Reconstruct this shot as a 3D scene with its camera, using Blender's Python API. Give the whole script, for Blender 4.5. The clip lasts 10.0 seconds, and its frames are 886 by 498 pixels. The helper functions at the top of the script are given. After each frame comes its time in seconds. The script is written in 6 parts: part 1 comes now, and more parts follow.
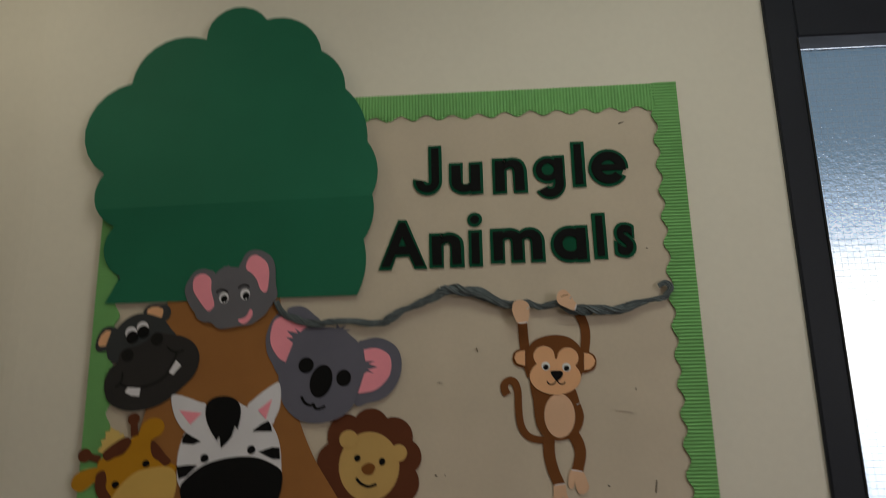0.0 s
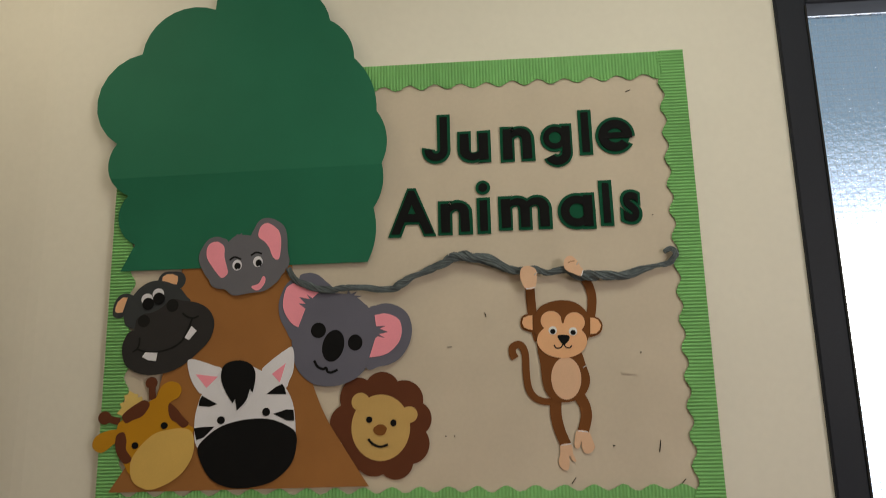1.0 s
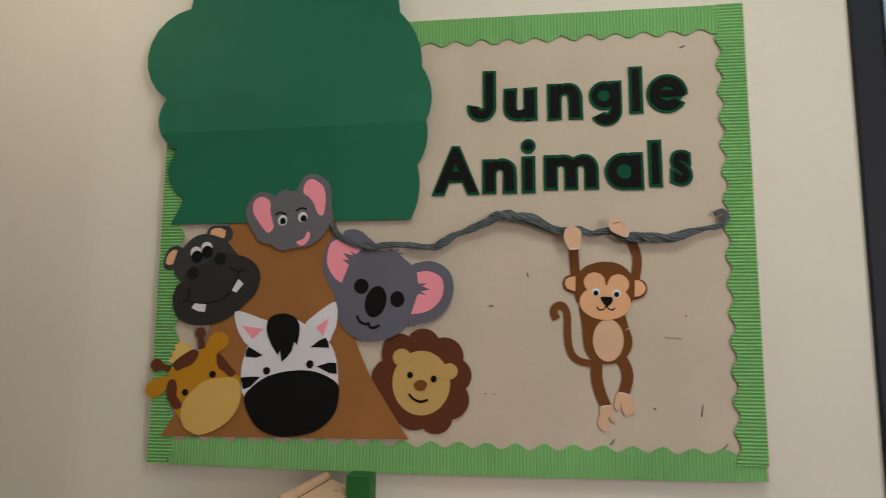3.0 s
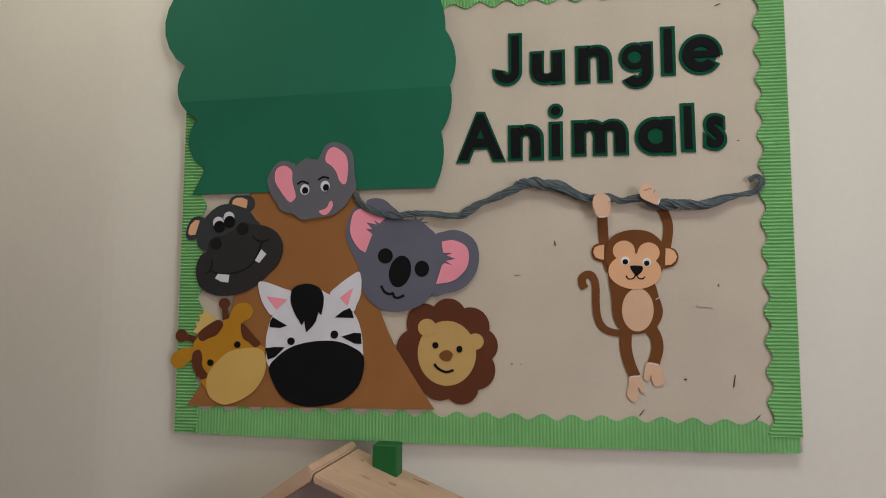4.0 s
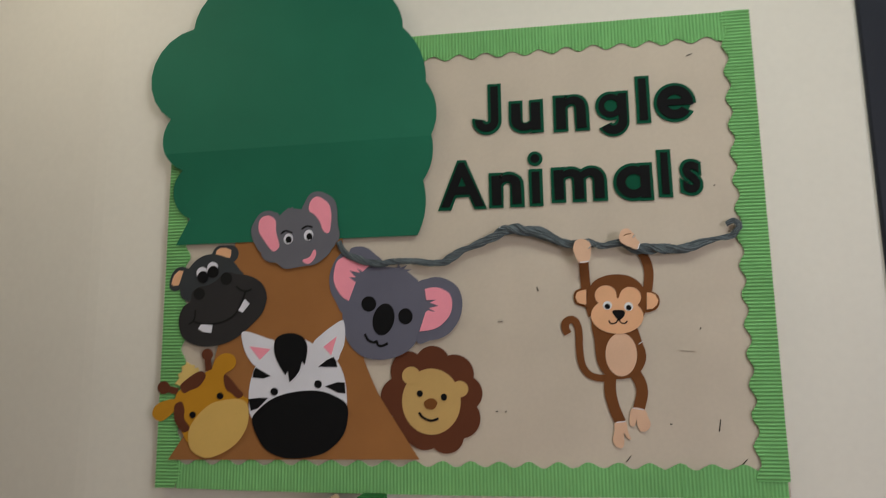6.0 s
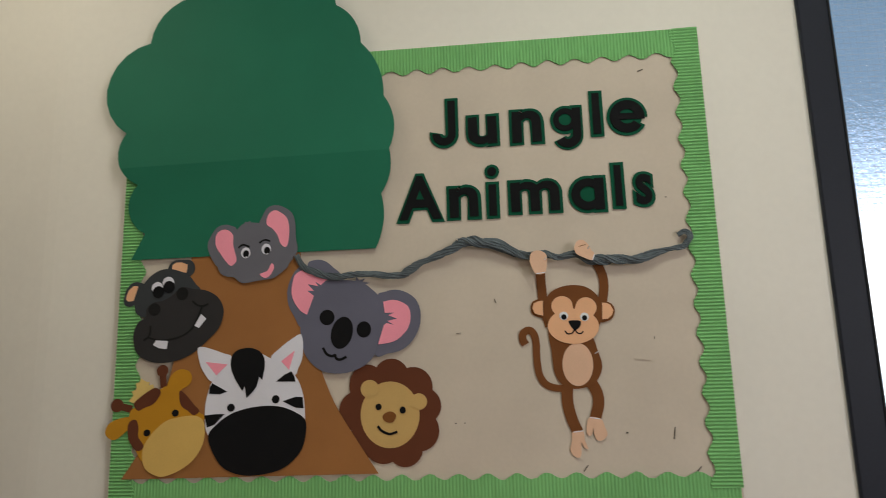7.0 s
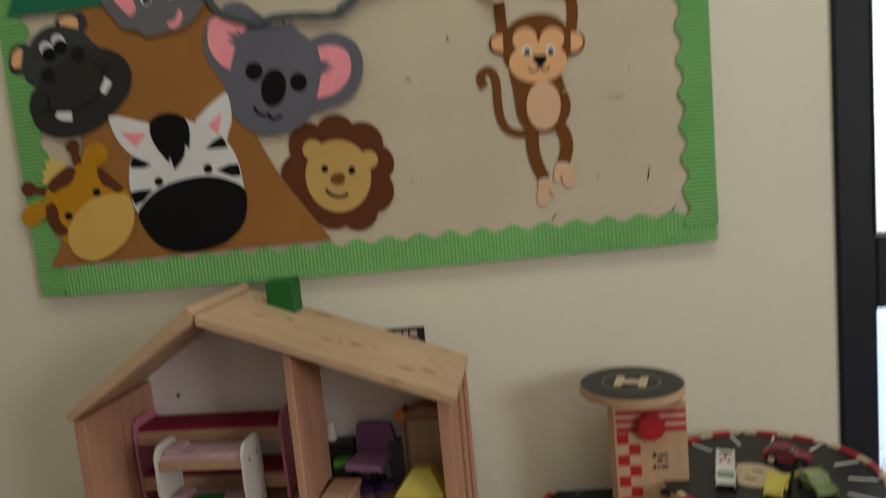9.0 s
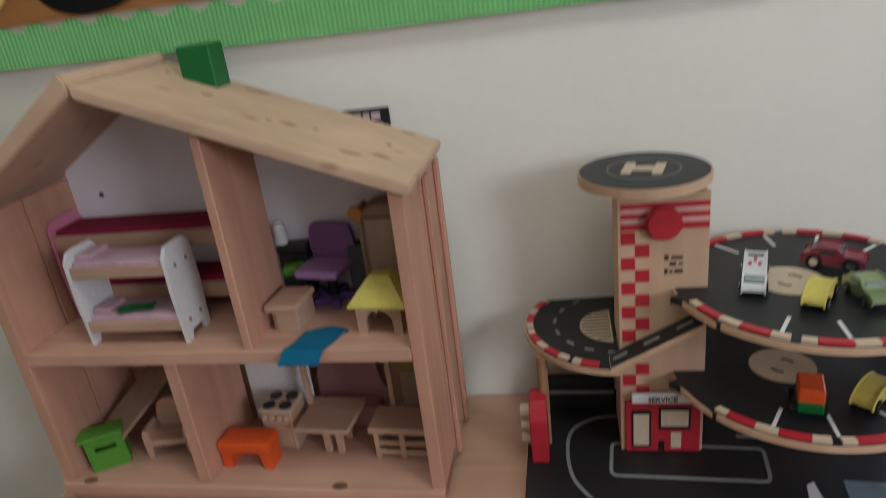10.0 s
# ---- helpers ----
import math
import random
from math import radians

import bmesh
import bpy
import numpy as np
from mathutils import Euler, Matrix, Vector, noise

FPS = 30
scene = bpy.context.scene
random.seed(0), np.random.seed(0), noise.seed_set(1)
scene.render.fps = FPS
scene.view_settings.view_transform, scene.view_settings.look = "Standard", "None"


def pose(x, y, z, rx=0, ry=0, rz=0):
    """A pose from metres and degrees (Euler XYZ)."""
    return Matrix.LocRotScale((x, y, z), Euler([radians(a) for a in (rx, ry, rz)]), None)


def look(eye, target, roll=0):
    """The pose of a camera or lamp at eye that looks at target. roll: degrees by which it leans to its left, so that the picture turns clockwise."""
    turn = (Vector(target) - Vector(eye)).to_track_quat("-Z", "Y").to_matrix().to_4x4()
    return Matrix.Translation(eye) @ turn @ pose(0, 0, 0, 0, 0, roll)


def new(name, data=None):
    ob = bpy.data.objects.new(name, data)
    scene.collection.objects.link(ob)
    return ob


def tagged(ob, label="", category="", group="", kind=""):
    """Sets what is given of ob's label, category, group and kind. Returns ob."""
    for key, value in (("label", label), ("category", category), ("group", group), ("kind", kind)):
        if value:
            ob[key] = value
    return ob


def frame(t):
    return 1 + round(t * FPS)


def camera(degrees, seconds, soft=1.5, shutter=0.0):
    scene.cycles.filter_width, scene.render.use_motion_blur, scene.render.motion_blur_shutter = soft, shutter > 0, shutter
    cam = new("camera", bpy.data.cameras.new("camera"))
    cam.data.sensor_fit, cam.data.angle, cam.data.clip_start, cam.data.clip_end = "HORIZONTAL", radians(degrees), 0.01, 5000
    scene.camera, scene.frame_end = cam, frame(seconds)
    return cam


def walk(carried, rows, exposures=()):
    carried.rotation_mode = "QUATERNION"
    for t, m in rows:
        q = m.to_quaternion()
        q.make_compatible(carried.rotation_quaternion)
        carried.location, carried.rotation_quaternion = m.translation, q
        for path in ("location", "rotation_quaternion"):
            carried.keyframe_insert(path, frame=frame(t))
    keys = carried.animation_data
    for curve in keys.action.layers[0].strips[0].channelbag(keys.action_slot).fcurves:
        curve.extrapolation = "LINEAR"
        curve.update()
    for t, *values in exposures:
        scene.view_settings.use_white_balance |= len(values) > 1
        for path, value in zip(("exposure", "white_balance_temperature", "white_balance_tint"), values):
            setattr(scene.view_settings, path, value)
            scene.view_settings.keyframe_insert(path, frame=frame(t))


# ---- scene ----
cam = camera(67.5, 10.0, soft=0.6, shutter=0.7)
PATH = [
    (0, (0.181, -1.298, 1.54), (0.075, 0.651, 1.977), -1.3),
    (0.2, (0.175, -1.305, 1.541), (0.065, 0.634, 2.017), -2.3),
    (0.5, (0.169, -1.317, 1.532), (0.044, 0.621, 2.011), -1.1),
    (0.7, (0.168, -1.316, 1.526), (0.039, 0.635, 1.946), -0.7),
    (1, (0.171, -1.317, 1.516), (0.052, 0.645, 1.886), -1.4),
    (1.2, (0.173, -1.322, 1.509), (0.028, 0.643, 1.853), -1.0),
    (1.5, (0.177, -1.317, 1.502), (0.024, 0.656, 1.794), -0.5),
    (1.7, (0.183, -1.308, 1.502), (0.041, 0.668, 1.775), -0.5),
    (2, (0.186, -1.305, 1.5), (0.046, 0.675, 1.749), -0.6),
    (2.2, (0.186, -1.304, 1.505), (0.05, 0.678, 1.737), -0.7),
    (2.5, (0.186, -1.308, 1.513), (0.03, 0.671, 1.756), -0.5),
    (2.7, (0.182, -1.311, 1.511), (-0.012, 0.663, 1.764), 0.1),
    (3, (0.168, -1.311, 1.506), (-0.079, 0.657, 1.77), 0.3),
    (3.2, (0.164, -1.31, 1.507), (-0.11, 0.655, 1.76), 0.5),
    (4.3, (0.146, -1.285, 1.504), (-0.167, 0.683, 1.67), 0.1),
    (4.5, (0.146, -1.287, 1.504), (-0.189, 0.677, 1.675), 0.2),
    (4.7, (0.143, -1.291, 1.506), (-0.214, 0.669, 1.678), 0.2),
    (5, (0.141, -1.296, 1.504), (-0.245, 0.658, 1.683), 0.3),
    (5.2, (0.147, -1.296, 1.507), (-0.236, 0.659, 1.682), 0.4),
    (5.5, (0.162, -1.294, 1.519), (-0.205, 0.664, 1.696), 0.3),
    (5.7, (0.162, -1.294, 1.518), (-0.158, 0.667, 1.744), -0.1),
    (6.8, (0.197, -1.293, 1.501), (-0.023, 0.662, 1.863), -1.5),
    (7, (0.197, -1.295, 1.503), (0.009, 0.665, 1.855), -1.6),
    (7.2, (0.203, -1.293, 1.496), (0.037, 0.669, 1.842), -1.6),
    (7.5, (0.211, -1.29, 1.49), (0.053, 0.678, 1.811), -1.7),
    (7.7, (0.209, -1.287, 1.482), (0.065, 0.682, 1.799), -1.8),
    (8, (0.203, -1.283, 1.467), (0.078, 0.695, 1.741), -2.0),
    (8.2, (0.202, -1.271, 1.465), (0.078, 0.715, 1.664), -2.4),
    (8.5, (0.193, -1.247, 1.454), (0.085, 0.749, 1.512), -3.0),
    (8.7, (0.194, -1.215, 1.442), (0.099, 0.782, 1.383), -3.5),
    (9, (0.198, -1.148, 1.409), (0.082, 0.835, 1.176), -5.4),
    (9.2, (0.214, -1.093, 1.387), (0.072, 0.872, 1.042), -6.2),
    (9.5, (0.229, -1.017, 1.351), (0.049, 0.902, 0.82), -6.7),
    (9.7, (0.243, -0.976, 1.327), (0.045, 0.914, 0.704), -6.8),
    (10, (0.262, -0.935, 1.297), (0.017, 0.903, 0.546), -7.2),
]
walk(cam, [(t, look(eye, target, roll)) for t, eye, target, roll in PATH],
     [(0, -0.75, 6500, 9), (0.2, -0.28, 6650, 10), (0.5, -0.04, 6750, 10), (2.5, -0.11, 6800, 9), (3, 0.05, 6350, 14), (4.5, 0.08, 5950, 15), (5.5, 0.08, 6000, 14), (7, 0.05, 6150, 12), (7.6, -0.02, 6650, 13), (8, -0.46, 6600, 14), (8.5, -0.34, 6600, 13), (9, -0.16, 6650, 4), (9.5, 0.0, 5900, 8), (10, 0.26, 5550, 9)])

# world, sun side windows and lamps
world = bpy.data.worlds.new("world")
scene.world = world
world.use_nodes = True
wn = world.node_tree
sky = wn.nodes.new("ShaderNodeTexSky")
sky.sky_type = 'NISHITA'
sky.sun_disc = False
sky.sun_elevation, sky.sun_rotation = radians(35), radians(120)
wn.links.new(sky.outputs[0], wn.nodes["Background"].inputs[0])
wn.nodes["Background"].inputs[1].default_value = 0.1


def area_lamp(name, eye, target, sx, sy, watts, colour):
    data = bpy.data.lights.new(name, 'AREA')
    data.shape, data.size, data.size_y = 'RECTANGLE', sx, sy
    data.energy, data.color = watts, colour
    lamp = new(name, data)
    lamp.matrix_world = look(eye, target)
    return lamp


# daylight through the opening of the side window, and the ceiling luminaire
area_lamp("side_window_daylight", (2.36, -2.40, 1.75), (0.4, -0.15, 1.0), 0.65, 0.85, 20.0, (1.0, 0.945, 0.92))
area_lamp("ceiling_lamp_main", (0.50, -0.85, 2.71), (0.50, -0.80, 0.0), 1.1, 0.4, 8.0, (0.94, 0.985, 0.81))
# unseen fill lamp, added to brighten the inside of the doll's house
area_lamp("fill_lamp_back", (0.45, -2.75, 2.71), (0.45, -2.72, 0.0), 1.1, 0.5, 4.0, (1.0, 0.95, 0.82))
area_lamp("ceiling_lamp_corner", (-1.0, -0.50, 2.71), (-1.0, -0.48, 0.0), 0.6, 0.25, 4.2, (1.0, 0.93, 0.70))

# ------------------------------------------------------------ materials


def shader(name, colour, rough=0.8, metal=0.0, blotch=0.06, blotch_scale=4.0, grain=0.05, grain_scale=180.0,
           bump=0.12, bump_scale=300.0, spec=0.3, coat=0.0):
    """A plain surface with variation at two scales and fine relief."""
    m = bpy.data.materials.new(name)
    m.use_nodes = True
    m.diffuse_color = (*colour, 1)
    nt = m.node_tree
    b = nt.nodes["Principled BSDF"]
    b.inputs["Roughness"].default_value = rough
    b.inputs["Metallic"].default_value = metal
    b.inputs["Specular IOR Level"].default_value = spec
    b.inputs["Coat Weight"].default_value = coat
    co = nt.nodes.new("ShaderNodeTexCoord")
    n1 = nt.nodes.new("ShaderNodeTexNoise")
    n1.inputs["Scale"].default_value, n1.inputs["Detail"].default_value = blotch_scale, 3
    n2 = nt.nodes.new("ShaderNodeTexNoise")
    n2.inputs["Scale"].default_value, n2.inputs["Detail"].default_value = grain_scale, 2
    for n in (n1, n2):
        nt.links.new(co.outputs["Object"], n.inputs["Vector"])
    v1 = nt.nodes.new("ShaderNodeMapRange")
    v1.inputs[1].default_value, v1.inputs[2].default_value = 0.3, 0.7
    v1.inputs[3].default_value, v1.inputs[4].default_value = 1 - blotch, 1 + blotch
    v2 = nt.nodes.new("ShaderNodeMapRange")
    v2.inputs[1].default_value, v2.inputs[2].default_value = 0.3, 0.7
    v2.inputs[3].default_value, v2.inputs[4].default_value = 1 - grain, 1 + grain
    nt.links.new(n1.outputs["Fac"], v1.inputs[0])
    nt.links.new(n2.outputs["Fac"], v2.inputs[0])
    mu = nt.nodes.new("ShaderNodeMath")
    mu.operation = 'MULTIPLY'
    nt.links.new(v1.outputs[0], mu.inputs[0])
    nt.links.new(v2.outputs[0], mu.inputs[1])
    mix = nt.nodes.new("ShaderNodeVectorMath")
    mix.operation = 'SCALE'
    mix.inputs[0].default_value = colour
    nt.links.new(mu.outputs[0], mix.inputs["Scale"])
    nt.links.new(mix.outputs[0], b.inputs["Base Color"])
    if bump:
        n3 = nt.nodes.new("ShaderNodeTexNoise")
        n3.inputs["Scale"].default_value, n3.inputs["Detail"].default_value = bump_scale, 3
        nt.links.new(co.outputs["Object"], n3.inputs["Vector"])
        bp = nt.nodes.new("ShaderNodeBump")
        bp.inputs["Strength"].default_value, bp.inputs["Distance"].default_value = bump, 0.002
        nt.links.new(n3.outputs["Fac"], bp.inputs["Height"])
        nt.links.new(bp.outputs[0], b.inputs["Normal"])
    return m


def paper(name, colour, **k):
    o = dict(rough=0.9, blotch=0.06, blotch_scale=9.0, grain=0.02, grain_scale=420.0, bump=0.04, bump_scale=600.0, spec=0.15)
    o.update(k)
    return shader(name, colour, **o)


def timber(name, light, dark, axis=0, knots=0.0, rough=0.6):
    """Pine: long grain along one axis of the piece, a few knots, fine pores."""
    m = bpy.data.materials.new(name)
    m.use_nodes = True
    m.diffuse_color = (*light, 1)
    nt = m.node_tree
    b = nt.nodes["Principled BSDF"]
    b.inputs["Roughness"].default_value = rough
    b.inputs["Specular IOR Level"].default_value = 0.3
    co = nt.nodes.new("ShaderNodeTexCoord")
    info = nt.nodes.new("ShaderNodeObjectInfo")
    sh = nt.nodes.new("ShaderNodeVectorMath")
    sh.operation = 'ADD'
    nt.links.new(co.outputs["Object"], sh.inputs[0])
    nt.links.new(info.outputs["Random"], sh.inputs[1])
    mp = nt.nodes.new("ShaderNodeMapping")
    sc = [44.0, 44.0, 44.0]
    sc[axis] = 1.9
    mp.inputs["Scale"].default_value = sc
    nt.links.new(sh.outputs[0], mp.inputs["Vector"])
    n1 = nt.nodes.new("ShaderNodeTexNoise")
    n1.inputs["Scale"].default_value, n1.inputs["Detail"].default_value, n1.inputs["Distortion"].default_value = 1.0, 5, 0.8
    nt.links.new(mp.outputs[0], n1.inputs["Vector"])
    r = nt.nodes.new("ShaderNodeValToRGB")
    r.color_ramp.elements[0].position, r.color_ramp.elements[1].position = 0.24, 0.72
    r.color_ramp.elements[0].color, r.color_ramp.elements[1].color = (*dark, 1), (*light, 1)
    nt.links.new(n1.outputs["Fac"], r.inputs[0])
    n2 = nt.nodes.new("ShaderNodeTexNoise")
    n2.inputs["Scale"].default_value, n2.inputs["Detail"].default_value = 7.0, 2
    nt.links.new(sh.outputs[0], n2.inputs["Vector"])
    v2 = nt.nodes.new("ShaderNodeMapRange")
    v2.inputs[1].default_value, v2.inputs[2].default_value = 0.3, 0.7
    v2.inputs[3].default_value, v2.inputs[4].default_value = 0.88, 1.10
    nt.links.new(n2.outputs["Fac"], v2.inputs[0])
    tint = nt.nodes.new("ShaderNodeVectorMath")
    tint.operation = 'SCALE'
    nt.links.new(r.outputs[0], tint.inputs[0])
    nt.links.new(v2.outputs[0], tint.inputs["Scale"])
    last = tint.outputs[0]
    if knots:
        mk = nt.nodes.new("ShaderNodeMapping")
        ks = [19.0, 19.0, 19.0]
        ks[axis] = 9.5
        mk.inputs["Scale"].default_value = ks
        nt.links.new(sh.outputs[0], mk.inputs["Vector"])
        vo = nt.nodes.new("ShaderNodeTexVoronoi")
        vo.inputs["Scale"].default_value = 1.0
        nt.links.new(mk.outputs[0], vo.inputs["Vector"])
        kr = nt.nodes.new("ShaderNodeValToRGB")
        kr.color_ramp.elements[0].position, kr.color_ramp.elements[1].position = 0.05, 0.05 + knots
        kr.color_ramp.elements[0].color, kr.color_ramp.elements[1].color = (1, 1, 1, 1), (0, 0, 0, 1)
        nt.links.new(vo.outputs["Distance"], kr.inputs[0])
        mx = nt.nodes.new("ShaderNodeMix")
        mx.data_type = 'RGBA'
        nt.links.new(kr.outputs[0], mx.inputs[0])
        nt.links.new(last, mx.inputs[6])
        mx.inputs[7].default_value = (dark[0] * 0.60, dark[1] * 0.52, dark[2] * 0.47, 1)
        last = mx.outputs[2]
    nt.links.new(last, b.inputs["Base Color"])
    bp = nt.nodes.new("ShaderNodeBump")
    bp.inputs["Strength"].default_value, bp.inputs["Distance"].default_value = 0.12, 0.002
    nt.links.new(n1.outputs["Fac"], bp.inputs["Height"])
    nt.links.new(bp.outputs[0], b.inputs["Normal"])
    return m


WALL = shader("wall_paint", (0.78, 0.74, 0.66), 0.55, blotch=0.03, blotch_scale=2.2, grain=0.012, grain_scale=60, bump=0.10, bump_scale=45, spec=0.35)
CEILING = shader("ceiling_paint", (0.82, 0.80, 0.76), 0.8)
FLOOR = shader("floor_vinyl", (0.19, 0.12, 0.085), 0.5, blotch=0.12, blotch_scale=1.5)
BACKING = paper("cream_backing_paper", (0.60, 0.517, 0.425), blotch=0.05, blotch_scale=6, grain=0.015, grain_scale=120, bump=0.6, bump_scale=11)
GREEN_BORDER = paper("leaf_green_corrugated_card", (0.200, 0.47, 0.170), blotch=0.08, blotch_scale=6)
TREE_GREEN = paper("dark_green_card", (0.012, 0.144, 0.080), blotch=0.07, blotch_scale=4, bump=0.9, bump_scale=7, rough=0.65, spec=0.25)
BROWN = paper("brown_card", (0.33, 0.143, 0.046))
DARK_BROWN = paper("dark_brown_card", (0.125, 0.040, 0.019))
MONKEY_BROWN = paper("chestnut_card", (0.172, 0.063, 0.020))
PEACH = paper("peach_card", (0.80, 0.445, 0.25))
SKIN = paper("pale_peach_card", (0.74, 0.475, 0.325))
GREY = paper("grey_card", (0.145, 0.143, 0.168))
KOALA_GREY = paper("blue_grey_card", (0.138, 0.137, 0.185))
HIPPO_GREY = paper("charcoal_card", (0.046, 0.050, 0.055))
HIPPO_MUZZLE = paper("brown_charcoal_card", (0.033, 0.031, 0.032))
HIPPO_DARK = paper("dark_charcoal_card", (0.013, 0.0125, 0.0125))
PINK = paper("pink_card", (0.92, 0.33, 0.42))
BLACK = paper("black_card", (0.006, 0.006, 0.007), rough=0.8)
WHITE = paper("white_card", (0.74, 0.73, 0.80))
CLEAR_WHITE = shader("white_plastic", (0.80, 0.80, 0.82), 0.15, bump=0, spec=0.6)
YELLOW = paper("orange_yellow_card", (0.52, 0.245, 0.016))
CREAM = paper("cream_yellow_card", (0.68, 0.44, 0.125))
PALE_YELLOW = paper("pale_yellow_card", (0.72, 0.52, 0.17))
TAN = paper("tan_card", (0.57, 0.37, 0.135))
NOSE_BROWN = paper("nut_brown_card", (0.20, 0.075, 0.02))
LETTER_GREEN = paper("bottle_green_card", (0.006, 0.082, 0.042))
CREPE = paper("grey_crepe_paper", (0.112, 0.134, 0.146), bump=0.5, bump_scale=160, blotch=0.22, blotch_scale=60)
PINE_X = timber("pine_along", (0.57, 0.338, 0.245), (0.48, 0.262, 0.182), 0)
PINE_Z = timber("pine_upright", (0.55, 0.302, 0.208), (0.455, 0.232, 0.155), 2)
PINE_ROOF = timber("pine_roof", (0.605, 0.420, 0.290), (0.535, 0.355, 0.236), 0, knots=0.13)
PINE_TABLE = timber("beech_table", (0.54, 0.328, 0.222), (0.46, 0.265, 0.172), 0)
TOY_WOOD = timber("toy_wood", (0.52, 0.338, 0.240), (0.44, 0.270, 0.182), 0)
PLY = timber("birch_ply", (0.60, 0.395, 0.262), (0.54, 0.345, 0.220), 2)
TOY_BLACK = shader("black_screen_print", (0.012, 0.012, 0.014), 0.45, bump=0.04, spec=0.45)
TOY_RED = shader("red_toy_paint", (0.46, 0.020, 0.034), 0.4, bump=0.03, spec=0.5)
TOY_CREAM = shader("cream_toy_paint", (0.62, 0.48, 0.34), 0.5, bump=0.04)
TOY_WHITE = shader("white_toy_paint", (0.72, 0.70, 0.70), 0.4, bump=0.03, spec=0.5)
TOY_GREY = shader("grey_print", (0.22, 0.22, 0.22), 0.5, bump=0.03)
TOY_PINK = shader("pink_toy_paint", (0.62, 0.21, 0.33), 0.45, bump=0.03)
TOY_CRIMSON = shader("crimson_felt", (0.24, 0.012, 0.045), 0.95, bump=0.3)
TOY_ROSE = shader("rose_felt", (0.54, 0.34, 0.40), 0.95, bump=0.4, blotch=0.15, blotch_scale=30)
TOY_PURPLE = shader("purple_toy_paint", (0.22, 0.105, 0.25), 0.5, bump=0.03)
TOY_YELLOW = shader("yellow_toy_paint", (0.62, 0.52, 0.11), 0.45, bump=0.03)
TOY_GREEN = shader("green_toy_paint", (0.100, 0.270, 0.030), 0.45, bump=0.03)
TOY_LIME = shader("lime_metallic", (0.36, 0.44, 0.22), 0.28, metal=0.75, bump=0.02)
TOY_ORANGE = shader("orange_toy_paint", (0.72, 0.095, 0.015), 0.4, bump=0.03)
TOY_BLUE = shader("blue_felt", (0.009, 0.115, 0.22), 0.9, bump=0.3)
TOY_MAUVE = shader("mauve_toy_paint", (0.34, 0.17, 0.17), 0.5, bump=0.03)
CHIMNEY = shader("green_block_paint", (0.012, 0.13, 0.028), 0.5, bump=0.04)
PANEL_WHITE = shader("white_hardboard", (0.80, 0.76, 0.80), 0.6, blotch=0.025, grain=0.01, bump=0.04)
DARK = shader("dark_hole", (0.01, 0.009, 0.008), 0.9, bump=0)
RUBBER = shader("black_tyre", (0.012, 0.012, 0.012), 0.7, bump=0.05)
CHROME = shader("bright_metal", (0.70, 0.70, 0.72), 0.25, metal=1.0, bump=0)
SMOKED = shader("smoked_window", (0.03, 0.04, 0.05), 0.12, bump=0, spec=0.6)
ALU = shader("anthracite_aluminium", (0.014, 0.017, 0.027), 0.55, metal=0.0, bump=0.02, spec=0.25)
WIRE = shader("glazing_wire", (0.42, 0.45, 0.48), 0.4, metal=0.6, bump=0)


def glazing():
    m = bpy.data.materials.new("cast_wired_glass")
    m.use_nodes = True
    nt = m.node_tree
    b = nt.nodes["Principled BSDF"]
    b.inputs["Base Color"].default_value = (0.93, 0.96, 0.97, 1)
    b.inputs["Transmission Weight"].default_value = 1.0
    b.inputs["Roughness"].default_value = 0.14
    b.inputs["IOR"].default_value = 1.45
    co = nt.nodes.new("ShaderNodeTexCoord")
    n = nt.nodes.new("ShaderNodeTexNoise")
    n.inputs["Scale"].default_value = 95
    nt.links.new(co.outputs["Object"], n.inputs["Vector"])
    bp = nt.nodes.new("ShaderNodeBump")
    bp.inputs["Strength"].default_value, bp.inputs["Distance"].default_value = 0.4, 0.003
    nt.links.new(n.outputs["Fac"], bp.inputs["Height"])
    nt.links.new(bp.outputs[0], b.inputs["Normal"])
    return m


GLASS = glazing()


def outdoor_glow():
    """Overcast daylight outside: pale below, blue-grey above."""
    m = bpy.data.materials.new("outdoor_daylight")
    m.use_nodes = True
    nt = m.node_tree
    nt.nodes.clear()
    out = nt.nodes.new("ShaderNodeOutputMaterial")
    em = nt.nodes.new("ShaderNodeEmission")
    co = nt.nodes.new("ShaderNodeTexCoord")
    sp = nt.nodes.new("ShaderNodeSeparateXYZ")
    nt.links.new(co.outputs["Object"], sp.inputs[0])
    r = nt.nodes.new("ShaderNodeValToRGB")
    mr = nt.nodes.new("ShaderNodeMapRange")
    mr.inputs[1].default_value, mr.inputs[2].default_value = 0.0, 6.0
    nt.links.new(sp.outputs[2], mr.inputs[0])
    nt.links.new(mr.outputs[0], r.inputs[0])
    e = r.color_ramp.elements
    e[0].position, e[0].color = 0.0, (0.45, 0.52, 0.68, 1)
    e[1].position, e[1].color = 1.0, (0.05, 0.08, 0.11, 1)
    for p, c in ((0.20, (0.80, 0.88, 1.0, 1)), (0.26, (1.0, 1.0, 1.0, 1)), (0.365, (1.0, 1.0, 1.0, 1)), (0.435, (0.32, 0.40, 0.52, 1)), (0.52, (0.085, 0.13, 0.18, 1))):
        k = e.new(p)
        k.color = c
    nt.links.new(r.outputs[0], em.inputs[0])
    em.inputs[1].default_value = 2.6
    nt.links.new(em.outputs[0], out.inputs[0])
    return m


# ------------------------------------------------------------ helpers of shape

ROOTS = {}


